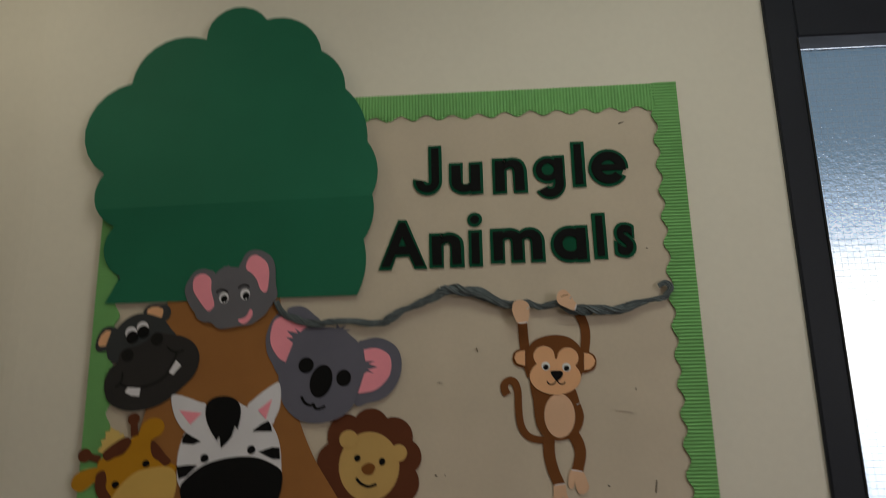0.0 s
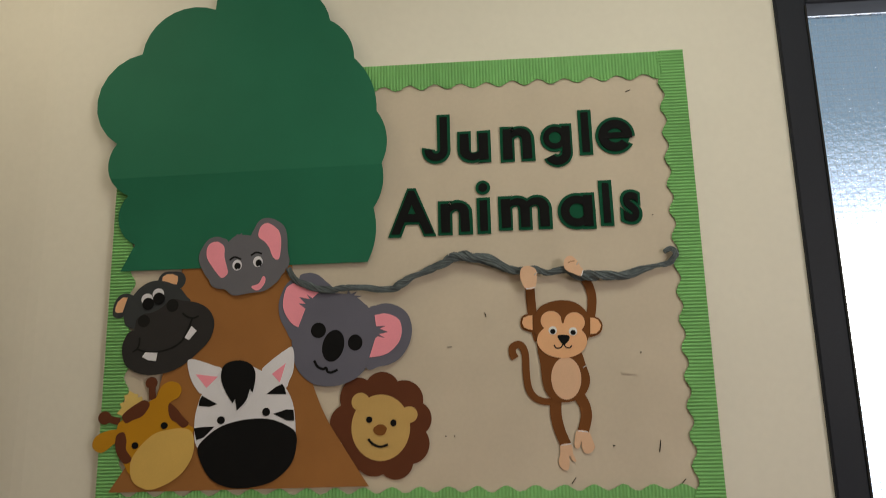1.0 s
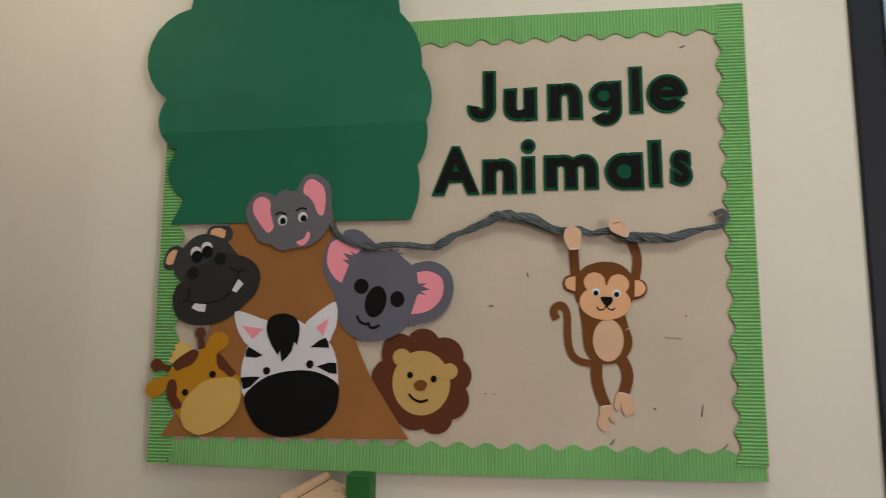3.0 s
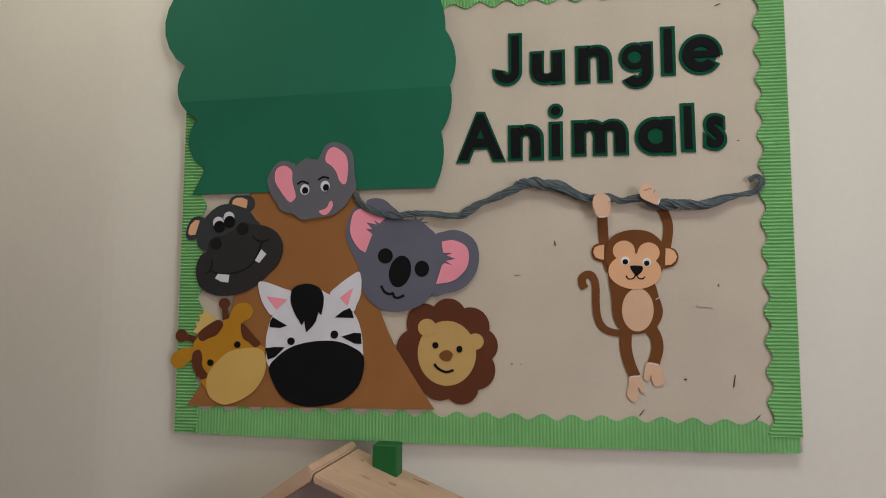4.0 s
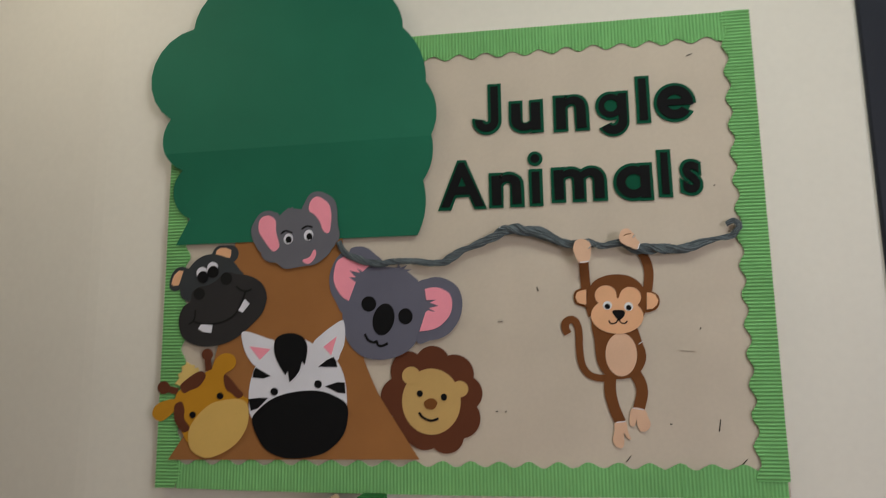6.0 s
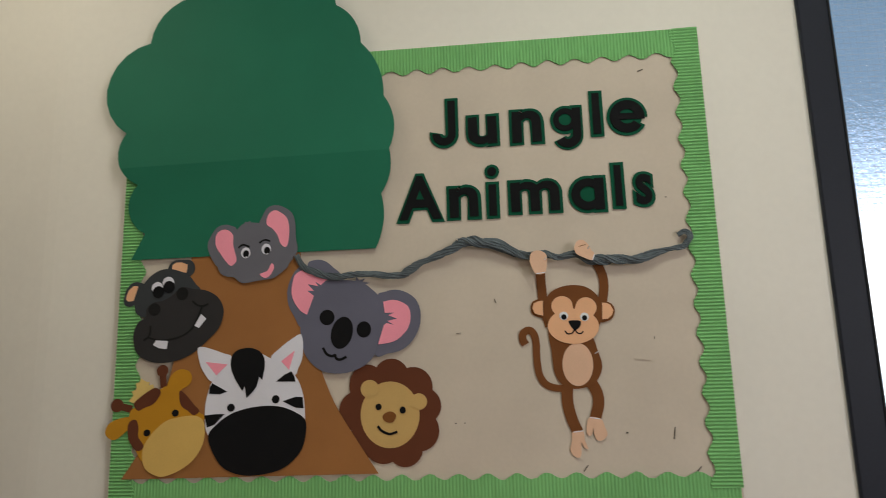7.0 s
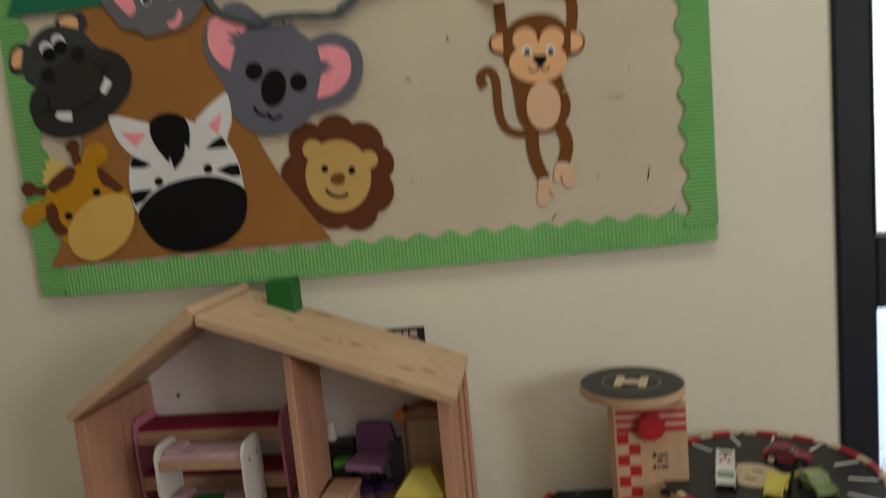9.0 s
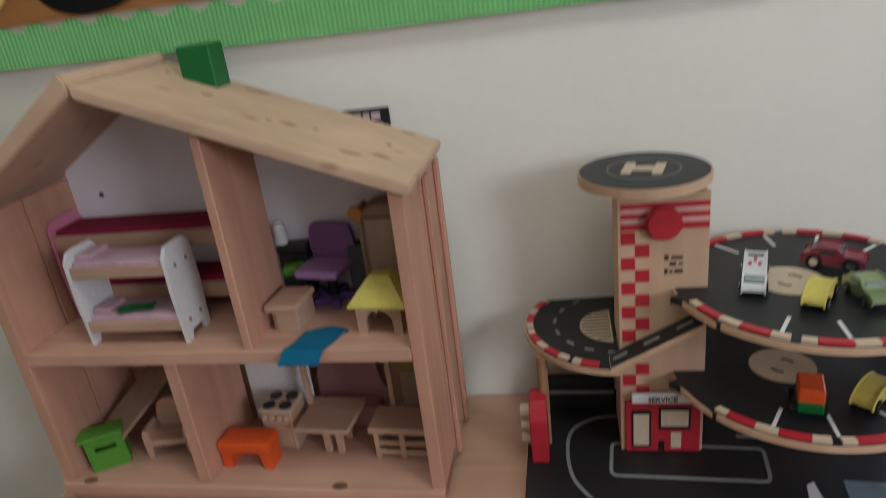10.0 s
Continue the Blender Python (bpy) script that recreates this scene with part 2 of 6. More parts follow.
def thing(name, x=0.0, y=0.0, z=0.0, yaw=0.0, label="", category="", group=""):
    ob = new(name)
    ob.empty_display_size = 0.02
    m = pose(x, y, z, 0, 0, yaw)
    ob.matrix_world = m
    ROOTS[ob] = m
    return tagged(ob, label, category, group)


def part(name, bm, material, parent=None, label="", local=False, smooth=False):
    """Links a bmesh as one mesh object under a thing or a part. Coordinates are the world's unless local."""
    root = parent
    while root is not None and root.parent is not None:
        root = root.parent
    if root is not None and not local:
        bm.transform(ROOTS[root].inverted())
    bmesh.ops.recalc_face_normals(bm, faces=bm.faces)
    me = bpy.data.meshes.new(name)
    bm.to_mesh(me)
    bm.free()
    me.materials.append(material)
    if smooth:
        for p in me.polygons:
            p.use_smooth = True
    ob = new(name, me)
    if parent is not None:
        ob.parent = parent
    if label:
        ob["label"] = label
    return ob


def box_bm(x0, x1, y0, y1, z0, z1, bevel=0.0, seg=1):
    bm = bmesh.new()
    bmesh.ops.create_cube(bm, size=1, matrix=Matrix.LocRotScale(((x0 + x1) / 2, (y0 + y1) / 2, (z0 + z1) / 2), None, (x1 - x0, y1 - y0, z1 - z0)))
    if bevel:
        bmesh.ops.bevel(bm, geom=list(bm.edges), offset=bevel, segments=seg, affect='EDGES', profile=0.6)
    return bm


def cyl_bm(x, y, z, r, h, axis='z', seg=28, bevel=0.0, r2=None):
    bm = bmesh.new()
    rot = {'z': Matrix(), 'x': Matrix.Rotation(radians(90), 4, 'Y'), 'y': Matrix.Rotation(radians(90), 4, 'X')}[axis]
    bmesh.ops.create_cone(bm, cap_ends=True, segments=seg, radius1=r, radius2=r if r2 is None else r2, depth=h, matrix=Matrix.Translation((x, y, z)) @ rot)
    if bevel:
        rims = [e for e in bm.edges if any(len(f.verts) > 4 for f in e.link_faces)]
        bmesh.ops.bevel(bm, geom=rims, offset=bevel, segments=2, affect='EDGES')
    return bm


def join(*bms):
    out = bmesh.new()
    for b in bms:
        me = bpy.data.meshes.new("join")
        b.to_mesh(me)
        b.free()
        out.from_mesh(me)
        bpy.data.meshes.remove(me)
    return out


def ring(cx, cz, rx, rz, deg=0.0, n=40):
    c, s = math.cos(radians(deg)), math.sin(radians(deg))
    return [(cx + rx * math.cos(a) * c - rz * math.sin(a) * s, cz + rx * math.cos(a) * s + rz * math.sin(a) * c)
            for a in (2 * math.pi * i / n for i in range(n))]


def curve_round(pts, closed=True, n=6):
    """A smooth line through a few points."""
    out, k = [], len(pts)
    for i in range(k if closed else k - 1):
        p = [Vector(pts[(i + j) % k]) if closed else Vector(pts[min(max(i + j, 0), k - 1)]) for j in (-1, 0, 1, 2)]
        for q in range(n):
            t = q / n
            v = 0.5 * (2 * p[1] + (p[2] - p[0]) * t + (2 * p[0] - 5 * p[1] + 4 * p[2] - p[3]) * t * t + (3 * p[1] - p[0] - 3 * p[2] + p[3]) * t ** 3)
            out.append(tuple(v))
    if not closed:
        out.append(tuple(pts[-1]))
    return out


def sheet(outline, front, back):
    """A flat cut-out that stands upright: outline in x, z; front and back in y."""
    bm = bmesh.new()
    lo = [bm.verts.new((x, front, z)) for x, z in outline]
    hi = [bm.verts.new((x, back, z)) for x, z in outline]
    n = len(outline)
    bm.faces.new(lo)
    bm.faces.new(hi[::-1])
    for i in range(n):
        bm.faces.new((lo[i], lo[(i + 1) % n], hi[(i + 1) % n], hi[i]))
    bm.normal_update()
    bmesh.ops.triangulate(bm, faces=[f for f in bm.faces if len(f.verts) > 4])
    return bm


def slab(outline, low, high):
    """A flat piece that lies: outline in x, y; low and high in z."""
    bm = bmesh.new()
    lo = [bm.verts.new((x, y, low)) for x, y in outline]
    hi = [bm.verts.new((x, y, high)) for x, y in outline]
    n = len(outline)
    bm.faces.new(lo[::-1])
    bm.faces.new(hi)
    for i in range(n):
        bm.faces.new((lo[i], lo[(i + 1) % n], hi[(i + 1) % n], hi[i]))
    bm.normal_update()
    bmesh.ops.triangulate(bm, faces=[f for f in bm.faces if len(f.verts) > 4])
    return bm


def ribbon(pts, width, taper=1.0):
    """Outline of a band of even width along a line of points."""
    left, right = [], []
    for i, p in enumerate(pts):
        a, b = Vector(pts[max(i - 1, 0)]), Vector(pts[min(i + 1, len(pts) - 1)])
        d = (b - a).normalized()
        w = width / 2 * (1 + (taper - 1) * i / (len(pts) - 1))
        left.append((p[0] - d[1] * w, p[1] + d[0] * w))
        right.append((p[0] + d[1] * w, p[1] - d[0] * w))
    return left + right[::-1]


def arc3(a, m, b, n=9):
    """Points of the arc from a over m to b, without b."""
    ax, ay, mx, my, bx, by = *a, *m, *b
    d = 2 * (ax * (my - by) + mx * (by - ay) + bx * (ay - my))
    if abs(d) < 1e-7:
        return [a]
    ux = ((ax * ax + ay * ay) * (my - by) + (mx * mx + my * my) * (by - ay) + (bx * bx + by * by) * (ay - my)) / d
    uy = ((ax * ax + ay * ay) * (bx - mx) + (mx * mx + my * my) * (ax - bx) + (bx * bx + by * by) * (mx - ax)) / d
    r = math.hypot(ax - ux, ay - uy)
    t0, tm, t1 = (math.atan2(q - uy, p - ux) for p, q in (a, m, b))
    turn = (t1 - t0) % (2 * math.pi)
    if (tm - t0) % (2 * math.pi) > turn:
        turn -= 2 * math.pi
    return [(ux + r * math.cos(t0 + turn * i / n), uy + r * math.sin(t0 + turn * i / n)) for i in range(n)]


# ------------------------------------------------------------ the room

WALL_Y = 0.014
TABLE_Z = 0.639
WIN_L, WIN_R, WIN_B, WIN_T = 0.804, 1.720, 0.10, 2.420


def structure(ob, label, category):
    return tagged(ob, label, category, kind="structure")


def build_room():
    y0, y1 = WALL_Y, 0.22
    wall = join(box_bm(-0.74, WIN_L, y0, y1, 0, 2.75), box_bm(WIN_L, WIN_R, y0, y1, WIN_T, 2.75), box_bm(WIN_L, WIN_R, y0, y1, 0, WIN_B),
                box_bm(WIN_R, 2.6, y0, y1, 0, 2.75))
    structure(part("wall_north", wall, WALL), "cream painted plaster wall behind the display board", "wall")
    # the same wall turns slightly back beyond a soft rounded bend
    bend = [(-0.74, y0), (-0.765, y0 + 0.0006), (-0.79, y0 + 0.0026), (-0.815, y0 + 0.0062), (-2.6, y0 + 0.30), (-2.6, y0 + 0.5), (-0.74, y0 + 0.206)]
    ob = structure(part("wall_northwest", slab(bend, 0, 2.75), WALL), "cream painted wall beyond a soft bend", "wall")
    structure(part("wall_west", box_bm(-2.8, -2.6, -3.4, 0.6, 0, 2.75), WALL), "plain cream painted side wall", "wall")
    east = join(box_bm(2.4, 2.6, -3.4, -3.2, 0, 2.75), box_bm(2.4, 2.6, -1.6, WALL_Y, 0, 2.75), box_bm(2.4, 2.6, -3.2, -1.6, 0, 1.0), box_bm(2.4, 2.6, -3.2, -1.6, 2.45, 2.75))
    structure(part("wall_east", east, WALL), "plain cream painted side wall with an opening", "wall")
    structure(part("wall_south", box_bm(-2.8, 2.6, -3.6, -3.4, 0, 2.75), WALL), "plain cream painted wall behind the viewer", "wall")
    structure(part("floor", box_bm(-2.8, 2.6, -3.6, 0.6, -0.1, 0), FLOOR), "brown vinyl floor", "floor")
    structure(part("ceiling", box_bm(-2.8, 2.6, -3.6, 0.6, 2.75, 2.85), CEILING), "plain white ceiling", "ceiling")


def build_window():
    win = thing("window_1", WIN_L, WALL_Y, WIN_B, label="dark aluminium framed window with wired obscured glass", category="window")
    win["kind"] = "structure"
    f, b = 0.004, 0.075
    for n, x0, x1, z0, z1 in (("stile", WIN_L, 0.866, WIN_B, WIN_T), ("stile", 1.660, WIN_R, WIN_B, WIN_T), ("head_rail", 0.866, 1.660, 2.262, WIN_T),
                              ("transom", 0.866, 1.660, 1.105, 1.230), ("bottom_rail", 0.866, 1.660, WIN_B, 0.19)):
        fr = part(n, box_bm(x0, x1, f, b, z0, z1, 0.003), ALU, win)
    part("gasket", box_bm(0.8615, 0.8652, 0.0015, 0.006, 1.235, 2.257), RUBBER, win, "thin black rubber seal")
    for z0, z1 in ((1.226, 2.254), (0.186, 1.109)):
        pane = part("pane", box_bm(0.856, 1.664, 0.045, 0.051, z0, z1), GLASS, win, "obscured cast glass with wire mesh")
        pane.visible_shadow = False
        wires = bmesh.new()
        z = z0 + 0.006
        while z < z1:
            bmesh.ops.create_cube(wires, size=1, matrix=Matrix.LocRotScale((1.26, 0.043, z), None, (0.80, 0.0004, 0.0005)))
            z += 0.0125
        x = 0.866
        while x < 1.66:
            bmesh.ops.create_cube(wires, size=1, matrix=Matrix.LocRotScale((x, 0.0425, (z0 + z1) / 2), None, (0.0003, 0.0004, z1 - z0)))
            x += 0.0125
        w = part("wire_mesh", wires, WIRE, pane)
    back = bmesh.new()
    vs = [back.verts.new(v) for v in ((-6, 3.2, -1), (9, 3.2, -1), (9, 3.2, 6), (-6, 3.2, 6))]
    back.faces.new(vs)
    structure(part("backdrop", back, outdoor_glow()), "pale overcast daylight outside the window", "backdrop")


build_room()
build_window()

# ------------------------------------------------------------ the display board

B_L, B_R, B_B, B_T = -0.598, 0.602, 1.250, 2.168
PITCH, FLUTE = 0.0545, 0.0066


def flute_strip(along, a0, a1, outer, inner, lift, phase, seed, depth=0.0015, sag=0.0):
    """A strip of corrugated card with one scalloped edge. along: 'x' or 'z'; inner is where the scallops' tips lie."""
    bm = bmesh.new()
    step = FLUTE / 6
    n = int((a1 - a0) / step)
    dirn = 1 if inner > outer else -1
    rows = []
    for i in range(n + 1):
        s = a0 + (a1 - a0) * i / n
        tip = inner - dirn * 0.0055 * (1 - math.cos(2 * math.pi * (s - phase) / PITCH)) * (1 + 0.25 * noise.noise((s * 9, seed, 0))) + 0.0012 * noise.noise((s * 150, seed, 4))
        row = []
        for k in range(5):
            lip = outer - sag * (1 - (s / 0.6) ** 2)
            q = lip + (tip - lip) * k / 4
            wob = 0.0008 * noise.noise((s * 14, q * 30, seed)) + 0.0005 * noise.noise((s * 60, q * 90, seed + 5))
            h = lift + 0.0018 * max(0.0, 1 - (s - a0) / 0.05) * (along == "z" and outer > 0) + depth * math.sin(2 * math.pi * (s + 0.0006 * noise.noise((s * 40, q * 25, seed))) / FLUTE) + wob
            row.append(bm.verts.new((s, -h, q) if along == 'x' else (q, -h, s)))
        rows.append(row)
    for i in range(n):
        for k in range(4):
            bm.faces.new((rows[i][k], rows[i + 1][k], rows[i + 1][k + 1], rows[i][k + 1]))
    rim = [e for e in bm.edges if e.is_boundary]
    ext = bmesh.ops.extrude_edge_only(bm, edges=rim)
    for v in ext["geom"]:
        if isinstance(v, bmesh.types.BMVert):
            v.co.y += 0.0022
    bmesh.ops.split_edges(bm, edges=rim)
    return bm


def build_board():
    board = thing("bulletin_board", 0.0, 0.0, B_B, label="cream papered display board with scalloped green corrugated border", category="bulletin board")
    part("backboard", box_bm(B_L + 0.004, B_R - 0.004, 0.003, WALL_Y, B_B + 0.004, B_T - 0.004), TOY_WOOD, board, "thin wooden backing board")
    bm = bmesh.new()
    nx, nz = 60, 46
    g = [[bm.verts.new((B_L + (B_R - B_L) * i / nx, 0.0009 * noise.noise((i * 0.23, j * 0.23, 3)) + 0.0007, B_B + (B_T - B_B) * j / nz)) for j in range(nz + 1)] for i in range(nx + 1)]
    for i in range(nx):
        for j in range(nz):
            bm.faces.new((g[i][j], g[i + 1][j], g[i + 1][j + 1], g[i][j + 1]))
    ext = bmesh.ops.extrude_edge_only(bm, edges=[e for e in bm.edges if e.is_boundary])
    for v in ext["geom"]:
        if isinstance(v, bmesh.types.BMVert):
            v.co.y = 0.004
    part("backing_paper", bm, BACKING, board, "creased cream backing paper with pin holes", smooth=True)
    part("border_strip", flute_strip('x', B_L + 0.002, 0.560, B_T, 2.1085, 0.0024, 0.0, 1, 0.0011), GREEN_BORDER, board, smooth=True)
    part("border_strip", flute_strip('x', -0.556, 0.428, B_B, 1.3060, 0.0027, 0.091, 2, 0.0006, 0.006), GREEN_BORDER, board, smooth=True)
    part("border_strip", flute_strip('x', 0.418, 0.598, B_B - 0.001, 1.3050, 0.0034, 0.091, 6, 0.0007, 0.006), GREEN_BORDER, board, smooth=True)
    part("border_strip", flute_strip('z', 1.277, 2.170, 0.602, 0.5460, 0.0036, 2.099, 3, 0.0013), GREEN_BORDER, board, smooth=True)
    part("border_strip", flute_strip('z', 1.250, 2.165, -0.600, -0.5470, 0.0034, 1.388, 4, 0.0013), GREEN_BORDER, board, smooth=True)
    for x, z, l, w, a in ((0.491, 1.373, 0.022, 0.0022, 80), (0.327, 1.313, 0.014, 0.0016, 52), (0.529, 1.309, 0.013, 0.0016, 48), (0.469, 1.548, 0.004, 0.002, 80),
                          (0.172, 1.629, 0.009, 0.0022, 105), (0.099, 1.568, 0.010, 0.0012, 5), (0.088, 1.398, 0.003, 0.003, 0), (0.105, 1.398, 0.003, 0.0022, 80),
                          (0.406, 1.375, 0.0035, 0.0035, 0), (0.484, 2.085, 0.011, 0.0018, 20), (0.513, 1.819, 0.003, 0.002, 0)):
        part("scuff_mark", sheet(ribbon([(x - l / 2 * math.cos(radians(a)), z - l / 2 * math.sin(radians(a))), (x + l / 2 * math.cos(radians(a)), z + l / 2 * math.sin(radians(a)))], w * 0.72, 0.5),
                                 -0.0014, 0.0008), DARK, board, "dark scuff or staple")


    # pale raised creases where the paper is torn or pinned
    for x, z, l, a in ((0.444, 1.508, 0.030, -6),):
        dx, dz = l / 2 * math.cos(radians(a)), l / 2 * math.sin(radians(a))
        part("paper_crease", sheet(ribbon([(x - dx, z - dz), (x, z + 0.001), (x + dx, z + dz)], 0.0035, 0.4), -0.0012, 0.0006), BACKING, board, "pale raised crease")


# every cut-out is a stack of card pieces; level 1 lies on the backing paper
STEP = 0.0006


def piece(name, outline, level, material, parent, label=""):
    return part(name, sheet(outline, -STEP * level - 0.0006, -STEP * (level - 1) - 0.0002), material, parent, label)


def disc(name, cx, cz, rx, rz, deg, level, material, parent, label=""):
    return piece(name, ring(cx, cz, rx, rz, deg), level, material, parent, label)


def band(name, pts, width, level, material, parent, taper=1.0, label=""):
    return piece(name, ribbon(curve_round(pts, False), width, taper), level, material, parent, label)


def union_outline(cx, cz, shapes, n=150):
    """Outer outline, seen from a middle point, of several overlapping ellipses."""
    out = []
    for i in range(n):
        a = 2 * math.pi * i / n
        best = 0.0
        for ex, ez, rx, rz, deg in shapes:
            c, s = math.cos(radians(deg)), math.sin(radians(deg))
            dx, dz = math.cos(a) * c + math.sin(a) * s, -math.cos(a) * s + math.sin(a) * c
            ox, oz = (cx - ex) * c + (cz - ez) * s, -(cx - ex) * s + (cz - ez) * c
            A = (dx / rx) ** 2 + (dz / rz) ** 2
            Bq = 2 * (ox * dx / rx ** 2 + oz * dz / rz ** 2)
            C = (ox / rx) ** 2 + (oz / rz) ** 2 - 1
            D = Bq * Bq - 4 * A * C
            if D > 0:
                best = max(best, (-Bq + math.sqrt(D)) / (2 * A))
        out.append((cx + best * math.cos(a), cz + best * math.sin(a)))
    return out


def build_tree():
    tree = thing("paper_tree", -0.32, 0.0, 1.305, label="paper tree with dark green crown and brown trunk on the board", category="wall decoration")
    trunk = curve_round([(-0.447, 1.750), (-0.453, 1.638), (-0.475, 1.535), (-0.515, 1.400), (-0.574, 1.304)], False) + [(-0.061, 1.309)] + \
        curve_round([(-0.061, 1.309), (-0.104, 1.373), (-0.146, 1.441), (-0.178, 1.520), (-0.203, 1.611), (-0.218, 1.750)], False)[1:]
    part("trunk", sheet(trunk, -0.0052, -0.0046), BROWN, tree, "smooth brown card trunk")
    start = (-0.550, 1.795)
    lobes = [((-0.588, 1.848), (-0.567, 1.899)), ((-0.614, 1.960), (-0.600, 2.015)), ((-0.653, 2.098), (-0.560, 2.223)), ((-0.497, 2.316), (-0.399, 2.320)),
             ((-0.325, 2.396), (-0.266, 2.361)), ((-0.186, 2.348), (-0.143, 2.279)), ((-0.102, 2.238), (-0.090, 2.188)), ((-0.048, 2.118), (-0.041, 2.063)),
             ((-0.020, 2.010), (-0.030, 1.946)), ((-0.029, 1.900), (-0.049, 1.854)), ((-0.046, 1.790), (-0.062, 1.742))]
    outline, a = [(-0.578, 1.740)], start
    for m, b in lobes:
        outline += arc3(a, m, b)
        a = b
    outline.append(a)
    bm = sheet(outline, -0.0066, -0.0058)
    for k in range(1, 34):
        z = 1.74 + 0.02 * k
        bmesh.ops.bisect_plane(bm, geom=bm.verts[:] + bm.edges[:] + bm.faces[:], plane_co=(-0.3, 0, z), plane_no=(0.014, 0, -1))
    for k in range(1, 16):
        bmesh.ops.bisect_plane(bm, geom=bm.verts[:] + bm.edges[:] + bm.faces[:], plane_co=(-0.68 + 0.043 * k, 0, 2), plane_no=(1, 0, 0))
    for v in bm.verts:
        fold = v.co.z - (1.940 + 0.014 * (v.co.x + 0.3))
        v.co.y -= 0.012 * max(0.0, 1 - abs(fold) / (0.15 if fold < 0 else 0.26)) ** 1.5 + 0.0008 * noise.noise((v.co.x * 5, v.co.z * 5, 1)) + 0.0004
    part("crown", bm, TREE_GREEN, tree, "dark green card crown with one fold")


def build_elephant():
    t = thing("paper_elephant", -0.316, 0.0, 1.69, label="grey paper elephant face with pink inner ears", category="paper cutout")
    L = 15
    piece("head", curve_round([(-0.350, 1.793), (-0.338, 1.804), (-0.326, 1.807), (-0.304, 1.805), (-0.279, 1.800), (-0.254, 1.768), (-0.231, 1.734), (-0.238, 1.720), (-0.244, 1.710), (-0.260, 1.697), (-0.275, 1.689), (-0.303, 1.686), (-0.329, 1.682), (-0.342, 1.685), (-0.354, 1.695), (-0.369, 1.697), (-0.382, 1.704), (-0.388, 1.719), (-0.381, 1.746), (-0.364, 1.776)], n=4), L + 1, GREY, t)
    piece("ear", curve_round([(-0.350, 1.791), (-0.363, 1.802), (-0.377, 1.805), (-0.392, 1.800), (-0.403, 1.786), (-0.411, 1.768), (-0.409, 1.750), (-0.399, 1.730), (-0.388, 1.717), (-0.367, 1.710), (-0.344, 1.733)]), L, GREY, t)
    piece("ear", curve_round([(-0.303, 1.798), (-0.296, 1.820), (-0.286, 1.836), (-0.270, 1.841), (-0.252, 1.836), (-0.235, 1.823), (-0.228, 1.803), (-0.226, 1.771), (-0.222, 1.747), (-0.231, 1.733), (-0.259, 1.738), (-0.278, 1.780)]), L, GREY, t)
    piece("inner_ear", curve_round([(-0.395, 1.776), (-0.391, 1.788), (-0.381, 1.794), (-0.369, 1.793), (-0.358, 1.782), (-0.357, 1.761), (-0.349, 1.732), (-0.354, 1.722), (-0.362, 1.719), (-0.372, 1.729), (-0.383, 1.744), (-0.393, 1.760)], n=4), L + 2, PINK, t, "pink bean-shaped inner ear")
    piece("inner_ear", curve_round([(-0.287, 1.812), (-0.281, 1.825), (-0.270, 1.830), (-0.258, 1.825), (-0.245, 1.813), (-0.240, 1.795), (-0.240, 1.775), (-0.243, 1.756), (-0.250, 1.753), (-0.258, 1.762), (-0.264, 1.778), (-0.275, 1.792), (-0.286, 1.800)], n=4), L + 2, PINK, t, "pink bean-shaped inner ear")
    for (x, z), (px, pz) in (((-0.330, 1.744), (-0.329, 1.741)), ((-0.287, 1.750), (-0.285, 1.746))):
        eye = disc("eye", x, z, 0.0098, 0.0111, 0, L + 2, WHITE, t, "white eye")
        disc("pupil", px, pz + 0.0008, 0.0064, 0.0074, 0, L + 3, BLACK, eye, "black pupil")
        disc("glint", px + 0.001, pz - 0.0058, 0.0013, 0.0013, 0, L + 4, WHITE, eye)
    band("eyebrow", [(-0.346, 1.755), (-0.336, 1.761), (-0.322, 1.756)], 0.0036, L + 2, BLACK, t)
    band("eyebrow", [(-0.302, 1.763), (-0.291, 1.769), (-0.279, 1.766)], 0.0036, L + 2, BLACK, t)
    piece("mouth", curve_round([(-0.299, 1.699), (-0.284, 1.705), (-0.276, 1.719), (-0.271, 1.717), (-0.271, 1.707), (-0.280, 1.694), (-0.290, 1.691)], n=4), L + 2, PINK, t, "pink open mouth")
    piece("trunk_fold", ribbon(curve_round([(-0.318, 1.721), (-0.307, 1.725), (-0.290, 1.728)], False), 0.0085, 0.5), L + 1.6, GREY, t, "narrow grey trunk fold")
    piece("tuft", [(-0.337, 1.802), (-0.333, 1.809), (-0.327, 1.808), (-0.323, 1.811), (-0.319, 1.801)], L, GREY, t)


